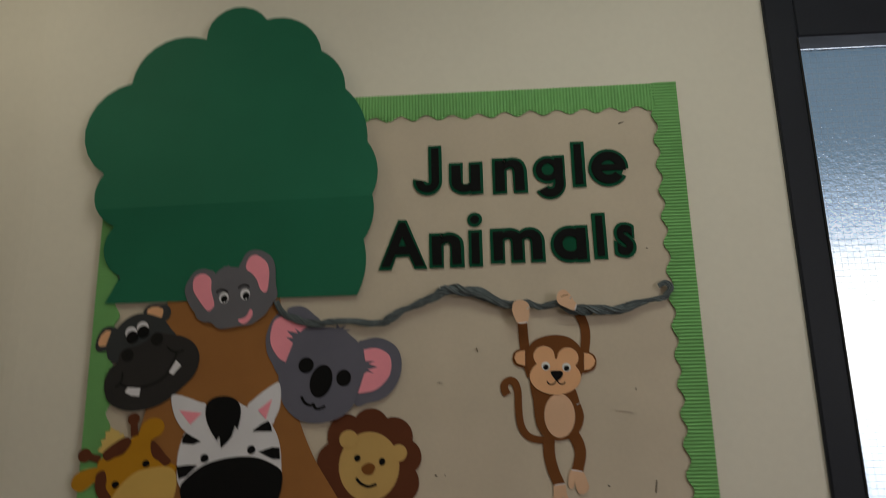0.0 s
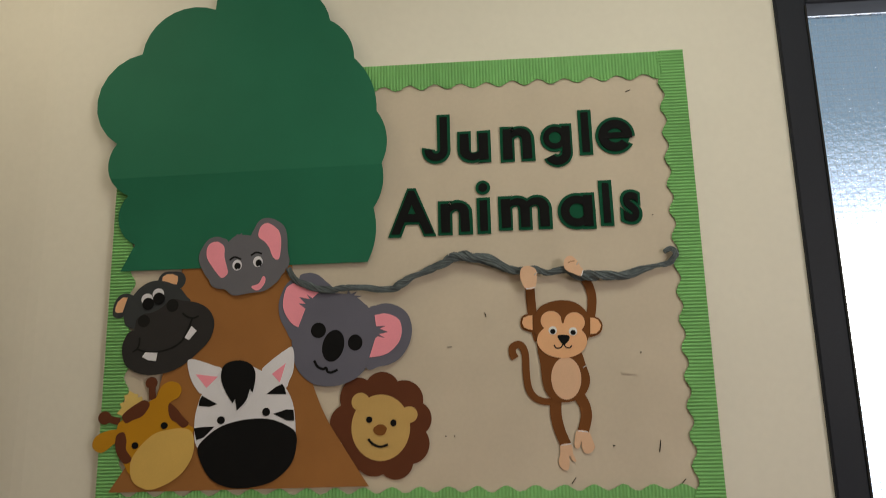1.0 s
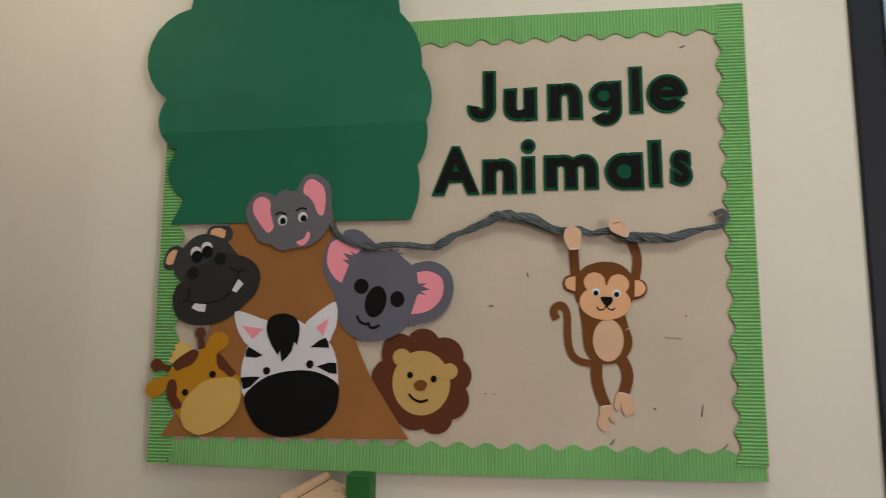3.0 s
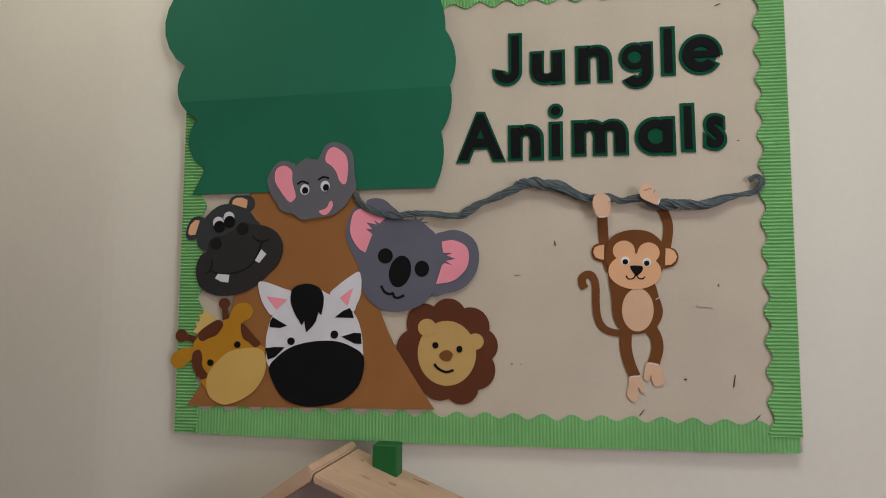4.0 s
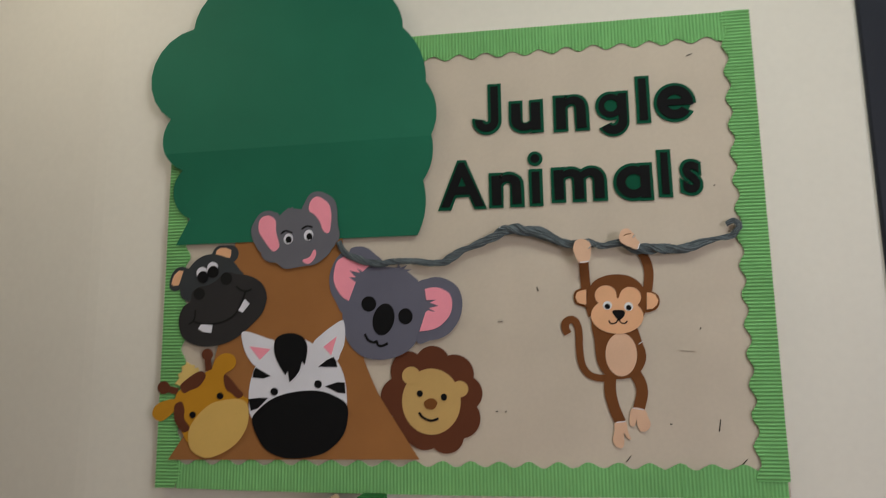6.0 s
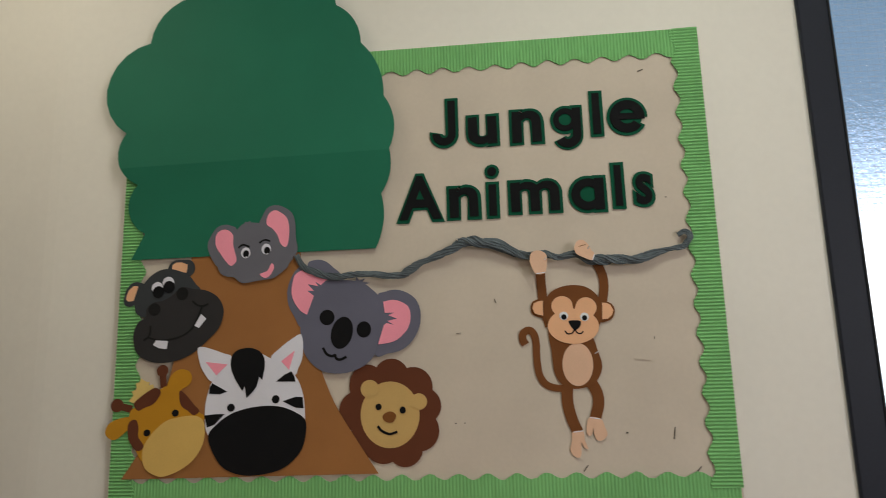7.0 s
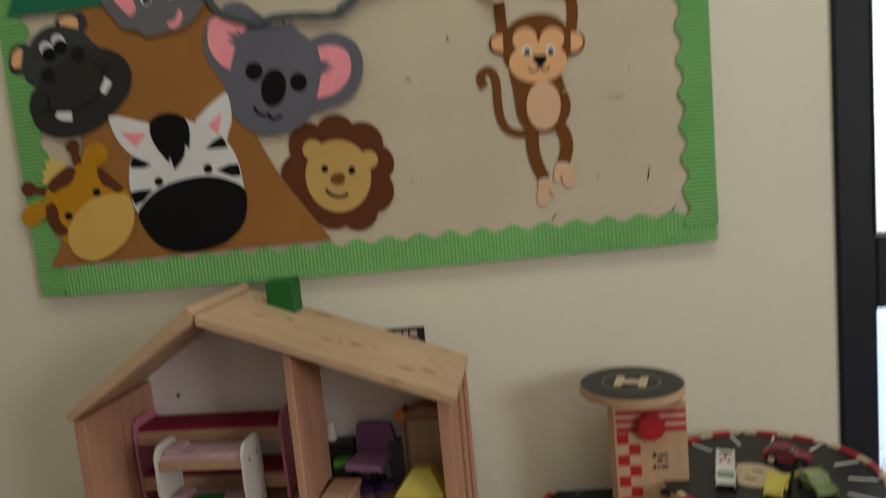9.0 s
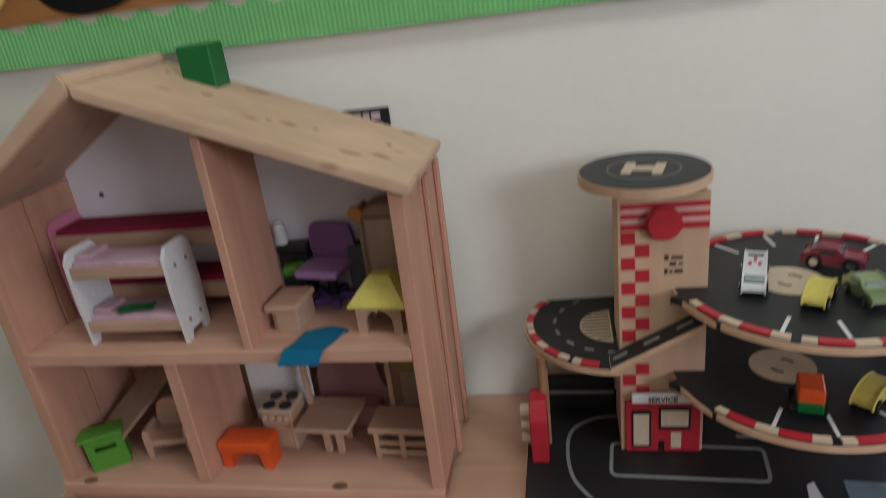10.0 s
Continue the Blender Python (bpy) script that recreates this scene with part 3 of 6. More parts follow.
def build_hippo():
    t = thing("paper_hippo", -0.49, 0.0, 1.53, label="charcoal paper hippo face with two white teeth", category="paper cutout")
    L = 10
    piece("head", curve_round([(-0.548, 1.688), (-0.534, 1.704), (-0.514, 1.716), (-0.491, 1.718), (-0.466, 1.711), (-0.449, 1.701), (-0.436, 1.685), (-0.427, 1.669), (-0.462, 1.628), (-0.515, 1.617), (-0.555, 1.625), (-0.564, 1.641), (-0.565, 1.657), (-0.558, 1.673)], n=4), L, HIPPO_GREY, t)
    piece("muzzle", curve_round([(-0.540, 1.621), (-0.537, 1.639), (-0.523, 1.650), (-0.504, 1.653), (-0.486, 1.662), (-0.472, 1.674), (-0.458, 1.679), (-0.441, 1.675), (-0.414, 1.671), (-0.391, 1.659), (-0.378, 1.641), (-0.375, 1.620), (-0.384, 1.593), (-0.406, 1.570), (-0.429, 1.550), (-0.457, 1.535), (-0.489, 1.528), (-0.522, 1.530), (-0.550, 1.544), (-0.561, 1.564), (-0.563, 1.589), (-0.554, 1.611)], n=4), L + 1, HIPPO_MUZZLE, t, "darker charcoal muzzle")
    ear = piece("ear", curve_round([(-0.589, 1.657), (-0.585, 1.677), (-0.574, 1.691), (-0.557, 1.693), (-0.542, 1.682), (-0.553, 1.657), (-0.571, 1.644), (-0.585, 1.646)]), L - 1, HIPPO_GREY, t)
    piece("inner_ear", [(-0.584, 1.658), (-0.583, 1.667), (-0.579, 1.677), (-0.569, 1.686), (-0.559, 1.685), (-0.563, 1.671), (-0.568, 1.655), (-0.579, 1.654)], L - 0.4, PEACH, ear, "orange inner ear")
    ear = piece("ear", curve_round([(-0.496, 1.714), (-0.494, 1.726), (-0.484, 1.735), (-0.467, 1.736), (-0.448, 1.734), (-0.439, 1.721), (-0.443, 1.706), (-0.458, 1.699), (-0.484, 1.707)]), L - 1, HIPPO_GREY, t)
    piece("inner_ear", [(-0.489, 1.715), (-0.487, 1.726), (-0.479, 1.731), (-0.467, 1.731), (-0.455, 1.726), (-0.455, 1.717), (-0.457, 1.709), (-0.473, 1.712)], L - 0.4, PEACH, ear, "orange inner ear")
    for (x, z), (px, pz) in (((-0.517, 1.680), (-0.514, 1.671)), ((-0.494, 1.690), (-0.492, 1.681))):
        disc("eyelid", x, z, 0.0119, 0.0119, 0, L + 2, WHITE, t, "white of the eye")
        disc("eye", px, pz, 0.0119, 0.0123, 0, L + 3, BLACK, t, "black round eye")
    disc("nostril", -0.521, 1.636, 0.0125, 0.0125, 0, L + 2, HIPPO_DARK, t, "nearly black nostril")
    disc("nostril", -0.463, 1.666, 0.0125, 0.0131, 0, L + 2, HIPPO_DARK, t, "nearly black nostril")
    band("mouth", [(-0.532, 1.580), (-0.514, 1.574), (-0.492, 1.573), (-0.463, 1.579), (-0.441, 1.593), (-0.430, 1.612), (-0.423, 1.630), (-0.420, 1.640)], 0.0036, L + 2, HIPPO_DARK, t, label="dark mouth line")
    band("mouth_corner", [(-0.541, 1.574), (-0.532, 1.580), (-0.528, 1.590), (-0.528, 1.603)], 0.0032, L + 2.2, HIPPO_DARK, t)
    band("mouth_corner", [(-0.441, 1.650), (-0.431, 1.642), (-0.419, 1.639), (-0.407, 1.643)], 0.0036, L + 2.2, HIPPO_DARK, t)
    piece("tooth", [(-0.520, 1.564), (-0.514, 1.573), (-0.489, 1.571), (-0.491, 1.555), (-0.507, 1.557)], L + 3, WHITE, t, "white tooth")
    piece("tooth", [(-0.421, 1.623), (-0.410, 1.613), (-0.425, 1.595), (-0.434, 1.600)], L + 3, WHITE, t, "white tooth")


def build_koala():
    t = thing("paper_koala", -0.132, 0.0, 1.49, label="blue-grey paper koala face with pink ears", category="paper cutout")
    L = 10
    piece("head", curve_round([(-0.192, 1.674), (-0.164, 1.680), (-0.121, 1.680), (-0.090, 1.674), (-0.071, 1.660), (-0.059, 1.647), (-0.055, 1.618), (-0.056, 1.581), (-0.061, 1.551), (-0.067, 1.530), (-0.084, 1.513), (-0.107, 1.502), (-0.133, 1.497), (-0.162, 1.500), (-0.184, 1.511), (-0.204, 1.534), (-0.212, 1.562), (-0.215, 1.589), (-0.210, 1.615), (-0.204, 1.646)], n=4),
          L + 1, KOALA_GREY, t)
    piece("ear", curve_round([(-0.211, 1.589), (-0.229, 1.613), (-0.240, 1.635), (-0.243, 1.662), (-0.237, 1.685), (-0.226, 1.704), (-0.208, 1.712), (-0.170, 1.686), (-0.179, 1.627)]), L, KOALA_GREY, t)
    piece("ear_tip", curve_round([(-0.201, 1.718), (-0.181, 1.724), (-0.163, 1.719), (-0.149, 1.707), (-0.135, 1.693), (-0.151, 1.680), (-0.192, 1.694)]), L - 1, KOALA_GREY, t)
    piece("inner_ear", curve_round([(-0.202, 1.614), (-0.216, 1.623), (-0.230, 1.644), (-0.234, 1.665), (-0.228, 1.693), (-0.214, 1.703), (-0.202, 1.705)], False) + [(-0.159, 1.685), (-0.174, 1.672), (-0.186, 1.680), (-0.179, 1.670), (-0.201, 1.675), (-0.188, 1.661), (-0.202, 1.662), (-0.188, 1.651)], L + 2, PINK, t, "pink ragged inner ear")
    piece("ear", curve_round([(-0.063, 1.644), (-0.044, 1.654), (-0.021, 1.657), (0.002, 1.649), (0.019, 1.633), (0.026, 1.607), (0.021, 1.577), (0.004, 1.551), (-0.016, 1.538), (-0.039, 1.533), (-0.065, 1.531), (-0.074, 1.592)]), L, KOALA_GREY, t)
    piece("inner_ear", curve_round([(-0.048, 1.634), (-0.029, 1.637), (-0.013, 1.633), (0.002, 1.622), (0.006, 1.601), (0.000, 1.580), (-0.017, 1.562), (-0.035, 1.554), (-0.059, 1.551)], False) + [(-0.047, 1.588), (-0.042, 1.592), (-0.027, 1.588), (-0.040, 1.596), (-0.021, 1.600), (-0.038, 1.607), (-0.026, 1.612), (-0.045, 1.612)], L + 2, PINK, t, "pink ragged inner ear")
    disc("eye", -0.161, 1.607, 0.0151, 0.0153, 0, L + 2, BLACK, t)
    disc("eye", -0.087, 1.581, 0.0145, 0.0159, 0, L + 2, BLACK, t)
    disc("nose", -0.131, 1.576, 0.0216, 0.0318, -14, L + 2, BLACK, t, "large black oval nose")
    band("mouth", [(-0.169, 1.548), (-0.162, 1.536), (-0.151, 1.531), (-0.145, 1.533), (-0.142, 1.526), (-0.134, 1.524), (-0.122, 1.529)], 0.0050, L + 2, BLACK, t)
    piece("hair", [(-0.104, 1.675), (-0.102, 1.687), (-0.096, 1.678), (-0.083, 1.683), (-0.090, 1.675), (-0.074, 1.673), (-0.089, 1.669)], L, KOALA_GREY, t, "three pointed hairs")


def build_zebra():
    t = thing("paper_zebra", -0.303, 0.0, 1.307, label="white paper zebra face with black muzzle and stripes", category="paper cutout")
    L = 11
    piece("head", curve_round([(-0.394, 1.487), (-0.401, 1.468), (-0.406, 1.444), (-0.406, 1.417), (-0.400, 1.388), (-0.364, 1.349), (-0.304, 1.336), (-0.236, 1.357), (-0.205, 1.391), (-0.204, 1.413), (-0.207, 1.450), (-0.214, 1.476), (-0.225, 1.496), (-0.240, 1.518), (-0.274, 1.530), (-0.296, 1.541), (-0.324, 1.549), (-0.356, 1.531), (-0.375, 1.512)], n=4), L, WHITE, t)
    ear = piece("ear", curve_round([(-0.426, 1.553), (-0.416, 1.557), (-0.397, 1.552), (-0.372, 1.543), (-0.355, 1.535), (-0.374, 1.510), (-0.393, 1.488), (-0.411, 1.506), (-0.421, 1.527)], n=4), L + 0.6, WHITE, t)
    piece("inner_ear", [(-0.408, 1.527), (-0.363, 1.521), (-0.385, 1.500)], L + 1.6, PINK, ear, "pink inner ear")
    ear = piece("ear", curve_round([(-0.274, 1.530), (-0.257, 1.549), (-0.234, 1.566), (-0.216, 1.576), (-0.211, 1.569), (-0.209, 1.554), (-0.211, 1.528), (-0.219, 1.509), (-0.225, 1.497), (-0.246, 1.510)], n=4), L + 0.6, WHITE, t)
    piece("inner_ear", [(-0.226, 1.544), (-0.253, 1.524), (-0.237, 1.507)], L + 1.6, PINK, ear, "pink inner ear")
    piece("muzzle", curve_round([(-0.398, 1.384), (-0.382, 1.405), (-0.355, 1.424), (-0.320, 1.435), (-0.281, 1.439), (-0.250, 1.436), (-0.222, 1.425), (-0.204, 1.411), (-0.202, 1.387), (-0.210, 1.356), (-0.231, 1.332), (-0.257, 1.317), (-0.300, 1.309), (-0.335, 1.311), (-0.367, 1.325), (-0.388, 1.353)], n=5), L + 1, BLACK, t, "black oval muzzle")
    piece("forelock", curve_round([(-0.344, 1.488), (-0.353, 1.507), (-0.356, 1.524), (-0.352, 1.541), (-0.338, 1.550), (-0.316, 1.552), (-0.296, 1.544), (-0.287, 1.528), (-0.287, 1.509)], False, 4) + [(-0.291, 1.489), (-0.297, 1.496), (-0.302, 1.477), (-0.310, 1.466), (-0.322, 1.455), (-0.326, 1.478), (-0.331, 1.469)], L + 2, BLACK, t, "black pointed forelock")
    for s in ([(-0.393, 1.485), (-0.398, 1.476), (-0.399, 1.465), (-0.377, 1.463), (-0.362, 1.468)], [(-0.407, 1.423), (-0.387, 1.425), (-0.366, 1.425), (-0.386, 1.405), (-0.401, 1.400)],
              [(-0.263, 1.485), (-0.246, 1.498), (-0.232, 1.504), (-0.227, 1.496), (-0.224, 1.484)], [(-0.249, 1.447), (-0.223, 1.455), (-0.209, 1.454), (-0.207, 1.433), (-0.222, 1.434)]):
        piece("stripe", s, L + 1.4, BLACK, t, "black stripe")
    disc("eye", -0.353, 1.437, 0.0077, 0.0075, 0, L + 2, BLACK, t)
    disc("eye", -0.263, 1.451, 0.0077, 0.0079, 0, L + 2, BLACK, t)


def build_lion():
    t = thing("paper_lion", -0.034, 0.0, 1.328, label="brown paper lion face with scalloped mane", category="paper cutout")
    L = 3
    cusps = [(-0.064, 1.507), (-0.004, 1.504), (0.045, 1.461), (0.050, 1.407), (0.024, 1.348), (-0.034, 1.330), (-0.078, 1.337), (-0.114, 1.389), (-0.116, 1.460), (-0.105, 1.504)]
    crests = [(-0.033, 1.523), (0.032, 1.497), (0.061, 1.436), (0.048, 1.362), (-0.004, 1.320), (-0.055, 1.326), (-0.102, 1.355), (-0.138, 1.428), (-0.117, 1.482), (-0.084, 1.513)]
    mane = []
    for k, crest in enumerate(crests):
        mane += arc3(cusps[k], crest, cusps[(k + 1) % len(cusps)], 10)
    piece("mane", mane, L, DARK_BROWN, t, "dark brown scalloped mane")
    for (x, z), r in (((-0.077, 1.466), 0.0179), ((0.018, 1.440), 0.0161)):
        ear = disc("ear", x, z, r, r * 0.97, 0, L + 2, TAN, t)
        disc("inner_ear", x + 0.001, z - 0.003, r * 0.72, r * 0.70, 0, L + 2.6, TAN, ear)
    disc("face", -0.038, 1.417, 0.0573, 0.0624, -1, L + 1, TAN, t, "tan round face")
    disc("eye", -0.060, 1.432, 0.0059, 0.0061, 0, L + 3, BLACK, t)
    disc("eye", -0.013, 1.425, 0.0059, 0.0066, 0, L + 3, BLACK, t)
    piece("nose", curve_round([(-0.052, 1.415), (-0.043, 1.422), (-0.033, 1.422), (-0.026, 1.415), (-0.031, 1.404), (-0.040, 1.402), (-0.049, 1.406)], n=4), L + 3, NOSE_BROWN, t, "brown nose")
    band("mouth", [(-0.062, 1.396), (-0.054, 1.387), (-0.039, 1.381), (-0.024, 1.385)], 0.0045, L + 3, BLACK, t)


def build_giraffe():
    t = thing("paper_giraffe", -0.49, 0.0, 1.312, label="orange-yellow paper giraffe face with brown spots", category="paper cutout")
    L = 11
    piece("ear", curve_round([(-0.488, 1.469), (-0.485, 1.489), (-0.476, 1.506), (-0.460, 1.514), (-0.443, 1.510), (-0.436, 1.497), (-0.442, 1.483), (-0.458, 1.473), (-0.468, 1.454)]), L - 0.5, YELLOW, t)
    piece("ear", curve_round([(-0.563, 1.400), (-0.587, 1.381), (-0.601, 1.381), (-0.612, 1.392), (-0.607, 1.409), (-0.589, 1.419), (-0.565, 1.423), (-0.548, 1.415)]), L - 1, YELLOW, t)
    for bx, bz, sx, sz, r in ((-0.498, 1.512, -0.494, 1.479, 0.0121), (-0.590, 1.446, -0.559, 1.438, 0.0134)):
        horn = band("horn", [(bx, bz), (sx, sz)], 0.0131, L - 1, DARK_BROWN, t, 1.1)
        disc("horn_tip", bx, bz, r, r * 0.97, 0, L - 0.4, DARK_BROWN, horn)
    piece("mane_tuft", [(-0.566, 1.454), (-0.557, 1.465), (-0.561, 1.473), (-0.551, 1.477), (-0.553, 1.489), (-0.545, 1.491), (-0.543, 1.498), (-0.533, 1.492), (-0.524, 1.490), (-0.526, 1.484), (-0.517, 1.486), (-0.514, 1.477), (-0.520, 1.460), (-0.547, 1.446)], L - 1, PALE_YELLOW, t, "pale yellow frilled mane")
    piece("head", curve_round([(-0.558, 1.438), (-0.542, 1.447), (-0.520, 1.463), (-0.502, 1.475), (-0.484, 1.482), (-0.461, 1.473), (-0.445, 1.458), (-0.419, 1.430), (-0.408, 1.417), (-0.436, 1.365), (-0.494, 1.336), (-0.529, 1.337), (-0.542, 1.352), (-0.560, 1.381), (-0.566, 1.404), (-0.563, 1.427)], n=4), L, YELLOW, t)
    piece("muzzle", curve_round([(-0.531, 1.344), (-0.529, 1.367), (-0.512, 1.392), (-0.487, 1.413), (-0.459, 1.421), (-0.427, 1.423), (-0.410, 1.414), (-0.405, 1.391), (-0.410, 1.365), (-0.427, 1.339), (-0.454, 1.320), (-0.485, 1.309), (-0.505, 1.312), (-0.524, 1.324)], n=4), L + 1.6, CREAM, t, "cream oval muzzle")
    for s in ([(-0.554, 1.447), (-0.545, 1.459), (-0.515, 1.478), (-0.502, 1.475), (-0.500, 1.466), (-0.513, 1.448), (-0.531, 1.441), (-0.545, 1.435)], [(-0.459, 1.472), (-0.445, 1.462), (-0.430, 1.445), (-0.418, 1.432), (-0.429, 1.424), (-0.443, 1.434), (-0.454, 1.441), (-0.460, 1.456)],
              [(-0.564, 1.408), (-0.556, 1.417), (-0.547, 1.416), (-0.542, 1.400), (-0.542, 1.385), (-0.529, 1.367), (-0.536, 1.359), (-0.547, 1.360), (-0.562, 1.381)]):
        piece("spot", curve_round(s, n=4), L + 1, DARK_BROWN, t, "brown spot")
    disc("eye", -0.524, 1.392, 0.0068, 0.0066, 0, L + 2, BLACK, t)
    disc("eye", -0.467, 1.429, 0.0070, 0.0066, 0, L + 2, BLACK, t)


def build_monkey():
    t = thing("paper_monkey", 0.325, 0.0, 1.335, label="brown paper monkey hanging from the grey branch", category="paper cutout")
    L = 2
    band("tail", [(0.296, 1.458), (0.276, 1.460), (0.260, 1.468), (0.250, 1.486), (0.247, 1.515), (0.247, 1.547), (0.242, 1.564), (0.233, 1.569), (0.223, 1.563), (0.222, 1.552), (0.227, 1.542)], 0.0131, L - 0.4, MONKEY_BROWN, t, 1.15)
    band("arm", [(0.262, 1.679), (0.263, 1.646), (0.266, 1.613), (0.275, 1.575)], 0.0182, L, MONKEY_BROWN, t)
    band("arm", [(0.357, 1.708), (0.369, 1.696), (0.378, 1.678), (0.382, 1.658), (0.380, 1.634), (0.374, 1.607)], 0.0176, L, MONKEY_BROWN, t)
    band("leg", [(0.301, 1.462), (0.300, 1.432), (0.306, 1.403), (0.316, 1.378)], 0.0221, L, MONKEY_BROWN, t, 0.92)
    band("leg", [(0.346, 1.468), (0.355, 1.450), (0.357, 1.429), (0.349, 1.401)], 0.0216, L, MONKEY_BROWN, t, 0.97)
    piece("body", curve_round([(0.275, 1.531), (0.277, 1.497), (0.282, 1.479), (0.292, 1.465), (0.311, 1.457), (0.336, 1.459), (0.355, 1.469), (0.366, 1.487), (0.368, 1.505), (0.362, 1.526), (0.352, 1.555), (0.318, 1.575), (0.275, 1.580), (0.271, 1.558)], n=4), L + 1, MONKEY_BROWN, t)
    disc("belly", 0.323, 1.502, 0.0287, 0.0403, -3, L + 2, SKIN, t, "pale peach belly")
    ear = piece("ear", curve_round([(0.268, 1.628), (0.255, 1.628), (0.244, 1.623), (0.240, 1.611), (0.243, 1.600), (0.254, 1.594), (0.269, 1.594)]), L + 1, MONKEY_BROWN, t)
    piece("inner_ear", [(0.264, 1.625), (0.255, 1.624), (0.246, 1.620), (0.243, 1.611), (0.247, 1.601), (0.254, 1.598), (0.263, 1.596)], L + 5, PEACH, ear, "peach half-round inner ear")
    ear = piece("ear", curve_round([(0.370, 1.620), (0.383, 1.619), (0.394, 1.614), (0.399, 1.602), (0.395, 1.589), (0.385, 1.582), (0.369, 1.582)]), L + 1, MONKEY_BROWN, t)
    piece("inner_ear", [(0.376, 1.617), (0.384, 1.616), (0.391, 1.612), (0.396, 1.602), (0.393, 1.593), (0.385, 1.586), (0.374, 1.585)], L + 5, PEACH, ear, "peach half-round inner ear")
    piece("head", curve_round([(0.322, 1.653), (0.348, 1.648), (0.367, 1.632), (0.375, 1.609), (0.371, 1.580), (0.356, 1.555), (0.335, 1.543), (0.303, 1.544), (0.280, 1.558), (0.270, 1.580), (0.265, 1.609), (0.276, 1.637), (0.296, 1.649)], n=5), L + 3, MONKEY_BROWN, t)
    piece("face", union_outline(0.320, 1.582, [(0.300, 1.613, 0.0204, 0.0193, 0), (0.345, 1.609, 0.0199, 0.0193, 0), (0.319, 1.574, 0.0482, 0.0335, -2)]), L + 4, PEACH, t, "peach heart-shaped face")
    for (x, z), (px, pz) in (((0.302, 1.594), (0.302, 1.592)), ((0.341, 1.591), (0.341, 1.589))):
        eye = disc("eye", x, z, 0.0082, 0.0082, 0, L + 5, CLEAR_WHITE, t, "white plastic googly eye")
        disc("pupil", px, pz, 0.0050, 0.0050, 0, L + 6, BLACK, eye)
    piece("nose", curve_round([(0.311, 1.584), (0.322, 1.585), (0.333, 1.583), (0.332, 1.574), (0.322, 1.566), (0.313, 1.576)], n=4), L + 5, BLACK, t, "black nose")
    band("mouth", [(0.303, 1.566), (0.307, 1.560), (0.316, 1.561), (0.321, 1.567), (0.326, 1.561), (0.333, 1.560), (0.337, 1.564)], 0.0024, L + 5, BLACK, t)
    paw = piece("paw", curve_round([(0.242, 1.704), (0.247, 1.717), (0.260, 1.720), (0.273, 1.713), (0.275, 1.699), (0.270, 1.677), (0.253, 1.675), (0.245, 1.689)]), 40, SKIN, t)
    band("cut_edge", [(0.253, 1.675), (0.270, 1.677)], 0.0018, 40.5, WHITE, paw, label="white cut paper edge")
    band("staple", [(0.270, 1.701), (0.276, 1.707)], 0.0016, 41, CHROME, paw, label="bright staple")
    paw = piece("paw", curve_round([(0.328, 1.721), (0.333, 1.734), (0.344, 1.737), (0.354, 1.728), (0.360, 1.716), (0.365, 1.709), (0.360, 1.697), (0.346, 1.702), (0.332, 1.710)]), 40, SKIN, t)
    band("cut_edge", [(0.365, 1.708), (0.361, 1.697)], 0.0018, 40.5, WHITE, paw, label="white cut paper edge")
    band("staple", [(0.353, 1.719), (0.356, 1.724)], 0.0018, 41, CHROME, paw, label="bright staple")
    band("pencil_mark", [(0.336, 1.723), (0.342, 1.726), (0.350, 1.727)], 0.0012, 40.5, NOSE_BROWN, paw)
    foot = piece("foot", curve_round([(0.306, 1.378), (0.325, 1.379), (0.328, 1.362), (0.333, 1.348), (0.326, 1.350), (0.321, 1.359), (0.320, 1.340), (0.315, 1.332), (0.305, 1.336), (0.300, 1.347), (0.304, 1.363)], n=5), L + 1, SKIN, t)
    band("cut_edge", [(0.307, 1.378), (0.325, 1.380)], 0.0016, L + 1.5, WHITE, foot, label="white cut paper edge")
    foot = piece("foot", curve_round([(0.338, 1.404), (0.359, 1.401), (0.366, 1.386), (0.369, 1.373), (0.361, 1.363), (0.350, 1.363), (0.345, 1.375), (0.345, 1.384), (0.340, 1.372), (0.333, 1.373), (0.332, 1.385)], n=5), L + 1, SKIN, t)
    band("cut_edge", [(0.339, 1.404), (0.358, 1.401)], 0.0016, L + 1.5, WHITE, foot, label="white cut paper edge")
    band("staple", [(0.356, 1.521), (0.364, 1.526)], 0.0016, L + 2, CHROME, t, label="bright staple")


